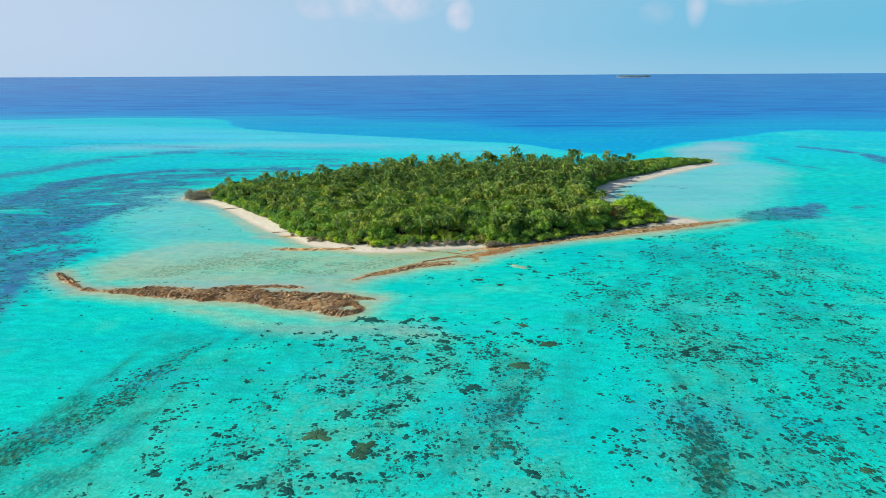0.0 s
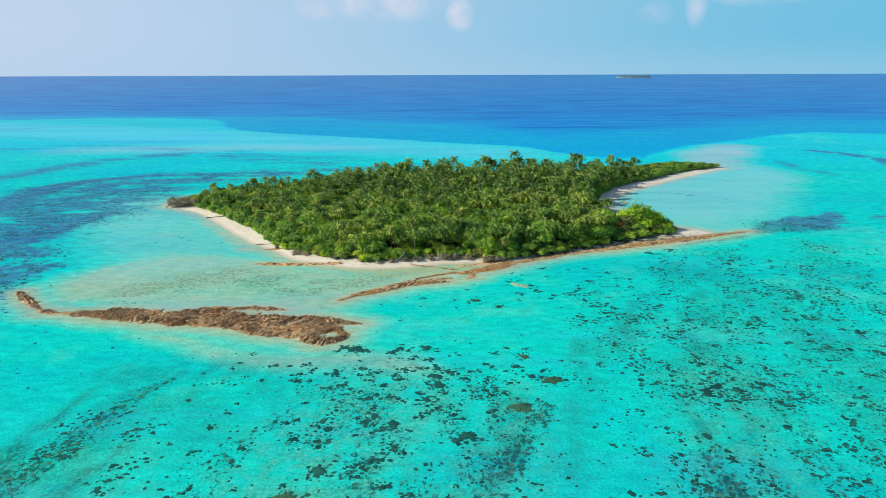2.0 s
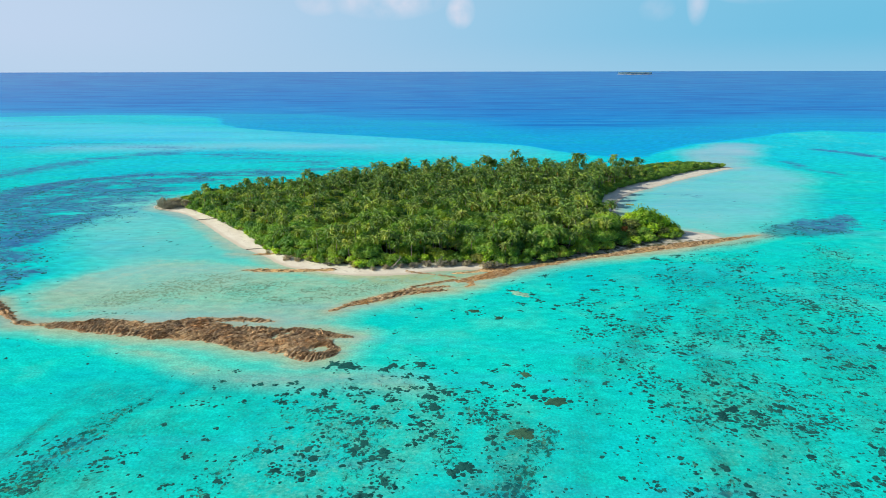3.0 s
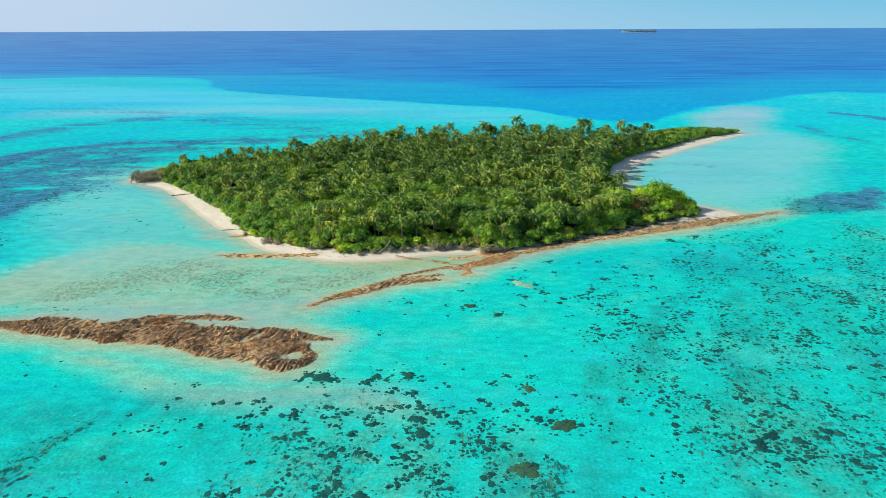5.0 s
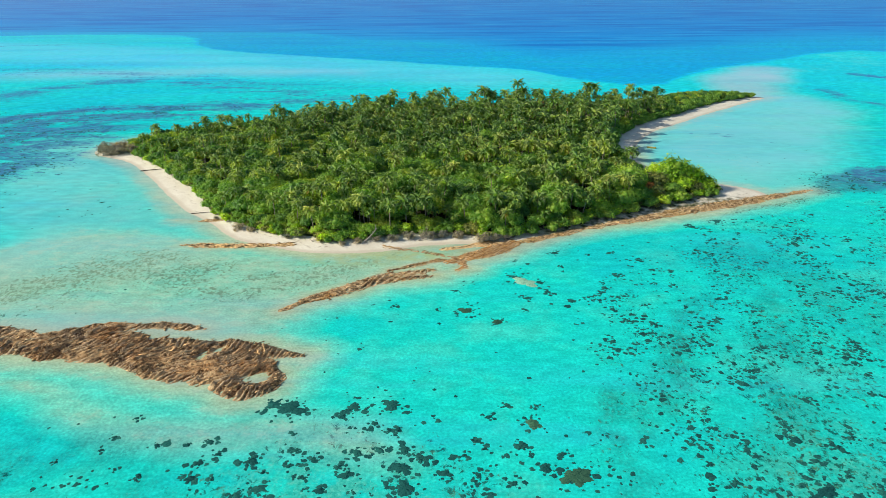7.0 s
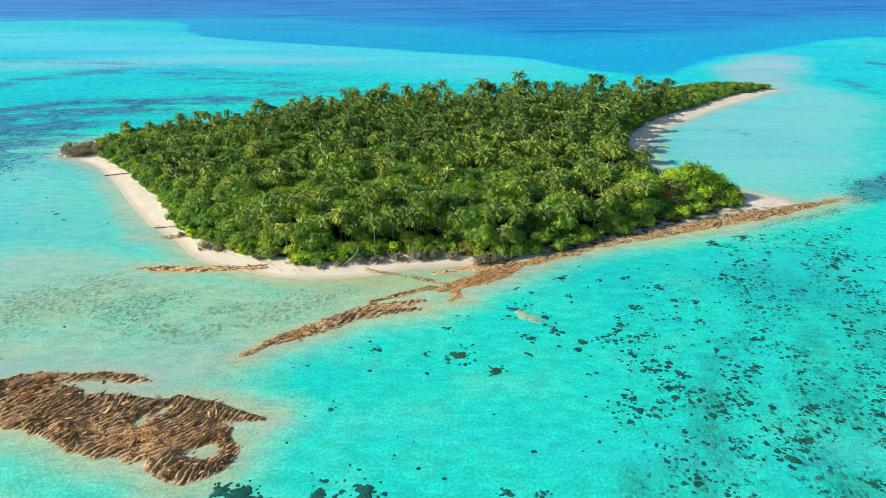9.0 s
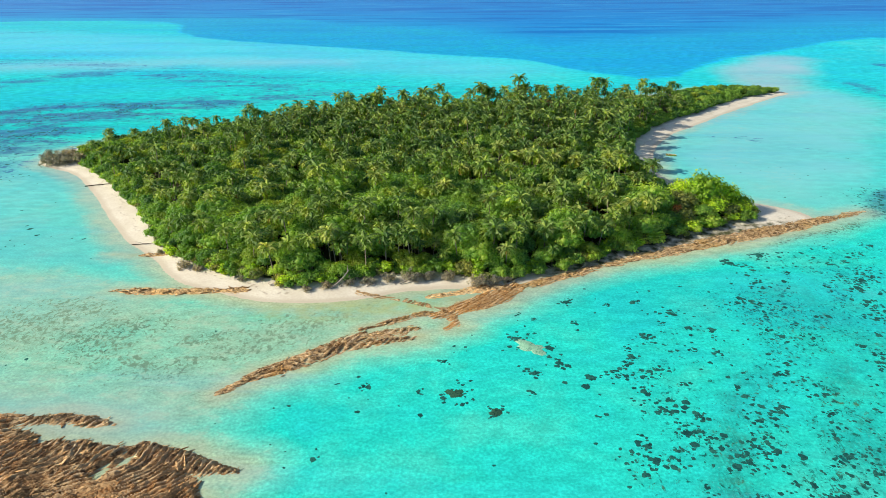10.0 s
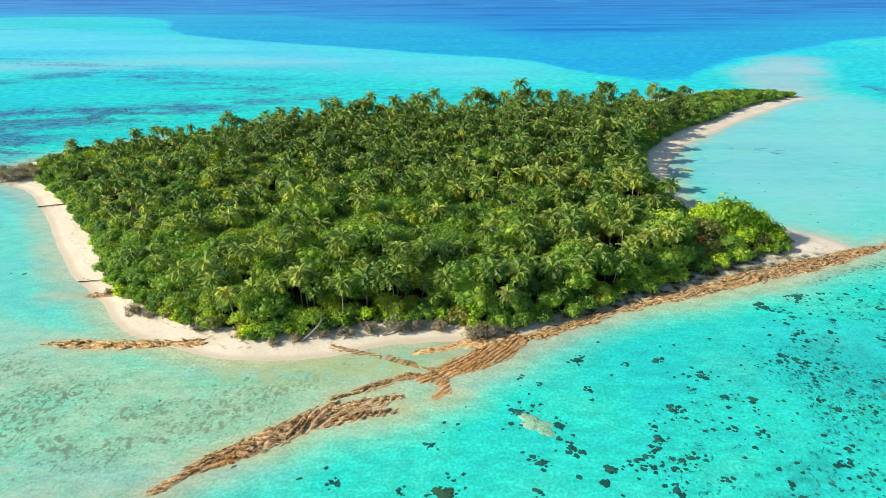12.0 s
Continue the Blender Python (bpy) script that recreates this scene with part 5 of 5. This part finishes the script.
for k, (x, y) in enumerate([(47, 505), (51, 508), (44, 509)]):
    t, c, d = palm_template(995 + k, 17, 9, 8.5)
    single("dead_palm", "dead palm with hanging reddish-brown fronds", "palm tree", [("trunk", t, BARK), ("crown", c, PALM_RED), ("dead_fronds", d, PALM_RED)], x, y, 1.15, k * 2.0, "dead palms in the grove")
# tall palms that stand out of the canopy
for k, (x, y, size) in enumerate([(82.6, 548, 1.40), (89.5, 549, 1.32), (26.6, 535, 1.22), (40.6, 538, 1.26), (51, 540, 1.05), (60.4, 545, 1.10), (102, 553, 1.0), (112.7, 558, 1.2), (121, 563, 0.92), (134, 568, 0.95), (-32, 314, 1.02), (-37, 312, 0.95), (-47, 307.5, 0.9), (-21, 310, 0.95), (-42, 309.5, 0.9), (-63, 317, 0.95), (-54, 312, 0.95), (-27, 313, 0.9), (-12, 314, 1.0), (5, 316, 0.95), (22, 319, 0.9), (38, 326, 0.95), (-72, 324, 0.9), (52, 335, 0.95), (68, 346, 0.9)]):
    t, c, d = palm_template(1010 + k, 19, 10, 11.0)
    single("palm_tree", "tall coconut palm standing clear of the canopy" if k < 10 else "slender coconut palm with yellowing fronds behind the beach", "palm tree", [("trunk", t, BARK), ("crown", c, PALM_LEAF if k < 10 else PALM_GOLD), ("dead_fronds", d, PALM_DRY)], x, y, size, k * 1.9, "coconut palms of the island")


def log(path, radius, material, name, label, branches=0, seed=0):
    """A fallen trunk with a taper and a few broken limbs."""
    r = np.random.default_rng(seed)
    p = np.array(path, float)
    top = tagged(new(name, None), label, "driftwood")
    part("trunk", mesh_of("trunk", *tube(p, np.linspace(radius, radius * 0.5, len(p)), 8), material), top)
    for k in range(branches):
        a = p[0] + (p[-1] - p[0]) * r.uniform(0.45, 0.95)
        d = r.normal(0, 1, 3) * np.array([1, 1, 0.4]) + np.array([0, 0, 0.6])
        part("limb", mesh_of("limb", *tube([a, a + d * 0.6, a + d * 1.3], [radius * 0.5, radius * 0.35, radius * 0.1], 6), material), top)
    return top


log([(19, 307.6, 0.45), (23, 311, 0.8), (27, 314.5, 1.2)], 0.34, DARK_WOOD, "fallen_trunk", "dark fallen tree trunk lying across the rocky shore", 3, 1)
log([(-148, 389.5, 0.35), (-142, 390.8, 0.75), (-136, 391.8, 1.0)], 0.22, DARK_WOOD, "fallen_trunk", "thin dark trunk lying across the sand", 1, 2)
log([(-100, 331.2, 0.25), (-96, 331.3, 0.55), (-92, 331.8, 0.8)], 0.16, DARK_WOOD, "fallen_trunk", "thin dark log on the pale beach", 1, 3)
log([(-30, 301.6, 0.6), (-28, 302.8, 1.8), (-26, 304.2, 3.6), (-25, 305.2, 4.8)], 0.22, DRIFTWOOD, "leaning_trunk", "bleached leaning palm trunk at the edge of the wood", 2, 4)
log([(-11, 305.5, 0.6), (-9, 306.6, 0.9), (-8, 307.8, 1.2)], 0.24, DRIFTWOOD, "driftwood", "bleached driftwood stump on the shaded sand", 5, 5)
for k in range(34):
    q = k / 33
    x, y = np.interp(q, [0, 0.35, 0.5, 0.75, 1], [-73, -40, 0, 40, 84]), np.interp(q, [0, 0.35, 0.5, 0.75, 1], [313.4, 301.0, 307.4, 318.5, 344.5])
    x, y = x + rng.normal(0, 1.0), y + rng.normal(0, 0.7)
    z = float(ground_height(np.array([x]), np.array([y]))[0]) + 0.1
    a = rng.uniform(0, 3.1)
    d = rng.uniform(0.8, 2.2)
    log([(x, y, z), (x + d * 0.5 * math.cos(a), y + d * 0.5 * math.sin(a), z + rng.uniform(0.05, 0.35)), (x + d * math.cos(a), y + d * math.sin(a), z + rng.uniform(0.0, 0.5))], rng.uniform(0.08, 0.16), DRIFTWOOD, "driftwood",
        "bleached broken branch washed up on the sand", 2, 50 + k)["group"] = "driftwood along the shore"


# ---------------------------------------------------------------- dinghy
def hull_mesh(name, material, length, width, depth, inset, low, high):
    """A boat's shell between two heights: pointed bow, square stern."""
    n, v, f = 13, [], []
    for i in range(n):
        q = i / (n - 1)
        half = 0.5 * width * (1 - max(0, (q - 0.35) / 0.65) ** 2.2) * (0.86 + 0.14 * min(1, q * 3)) - inset
        half = max(half, 0.02)
        x = -0.5 * length + length * q * (1 - 0.04 * (inset > 0))
        sheer = 0.16 * q * q
        v += [(x, -half, high + sheer), (x, -half * 0.55, low), (x, half * 0.55, low), (x, half, high + sheer)]
    for i in range(n - 1):
        a = i * 4
        for k in range(3):
            f += [(a + k, a + k + 1, a + k + 5), (a + k, a + k + 5, a + k + 4)]
    f += [(0, 1, 2), (0, 2, 3)]
    return mesh_of(name, np.array(v), np.array(f), material)


def ring_mesh(name, material, length, width, rise):
    """The rounded gunwale round the top of the hull."""
    path = []
    for i in range(13):
        q = i / 12
        half = 0.5 * width * (1 - max(0, (q - 0.35) / 0.65) ** 2.2) * (0.86 + 0.14 * min(1, q * 3))
        path.append((-0.5 * length + length * q, half, rise + 0.16 * q * q))
    path = [(x, y, z) for x, y, z in path] + [(x, -y, z) for x, y, z in reversed(path[:-1])]
    return mesh_of(name, *tube(path, [0.07] * len(path), 6), material)


dinghy = tagged(new("dinghy", None), "small yellow open dinghy floating in the shallow bay", "boat")
part("hull", hull_mesh("hull", BOAT_YELLOW, 4.6, 1.8, 0.7, 0.0, -0.12, 0.52), dinghy, "yellow painted hull")
part("inside", hull_mesh("inside", BOAT_DARK, 4.5, 1.8, 0.6, 0.10, 0.02, 0.50), dinghy, "dark inside of the hull")
part("gunwale", ring_mesh("gunwale", BOAT_YELLOW, 4.6, 1.8, 0.53), dinghy, "rounded yellow gunwale")
for x in (-1.3, 0.1, 1.1):
    w = 0.62 if x < 1 else 0.45
    box = np.array([(x + a * 0.16, b * w, 0.36 + c * 0.025) for a in (-1, 1) for b in (-1, 1) for c in (-1, 1)])
    part("thwart", mesh_of("thwart", box, np.array([(0, 1, 3, 2), (4, 6, 7, 5), (0, 4, 5, 1), (2, 3, 7, 6), (1, 5, 7, 3), (0, 2, 6, 4)]), BOAT_WHITE), dinghy)
motor = Pile()
motor.add(*tube([(-2.42, 0, 0.85), (-2.45, 0, 0.6), (-2.45, 0, 0.3), (-2.5, 0, -0.2)], [0.16, 0.15, 0.07, 0.05], 8))
part("outboard_motor", mesh_of("outboard_motor", *motor.arrays(), BOAT_DARK), dinghy, "dark outboard motor")
dinghy.matrix_basis = pose(101, 441, 0.02, 0, 0, -24)


# ---------------------------------------------------------------- far island
def far_island():
    r = np.random.default_rng(88)
    cx, cy = 1003.0, 4300.0
    base = float(sea_level(cy))
    top = tagged(new("far_island", None), "distant low wooded island with a pale sand rim", "island")
    n = 60
    t = np.linspace(0, 2 * math.pi, n, endpoint=False)
    a, b = 112 * (1 + 0.06 * np.sin(3 * t)), 60.0
    lift = sea_level(cy + b * np.sin(t)) - base
    rim = np.column_stack([cx + a * np.cos(t), cy + b * np.sin(t), base + lift - 0.3])
    inner = np.column_stack([cx + 0.93 * a * np.cos(t), cy + 0.93 * b * np.sin(t), base + lift + 0.6])
    v = np.concatenate([rim, inner, [(cx, cy, base + 1.0)]])
    f = []
    for k in range(n):
        j = (k + 1) % n
        f += [(k, j, n + j), (k, n + j, n + k), (n + k, n + j, 2 * n)]
    me = mesh_of("sand_rim", v, np.array(f), SAND)
    values(me, "height", np.full(len(v), 1.2))
    values(me, "litter", np.zeros(len(v)))
    part("sand_rim", me, top)
    px, py = cx + r.uniform(-98, 98, 300), cy + r.uniform(-50, 50, 300)
    ok = ((px - cx) / 100) ** 2 + ((py - cy) / 52) ** 2 < 1
    rows = np.column_stack([px[ok], py[ok], sea_level(py[ok]) + 1, r.uniform(1.2, 2.0, ok.sum()), r.uniform(0, 6, ok.sum())])
    tagged(part("wood", mesh_of("wood", *spread(SHRUBS[0][1], rows * np.array([1, 1, 1, 2.2, 1])), HAZE_TINTED_LEAF), top), kind="stuff")


far_island()
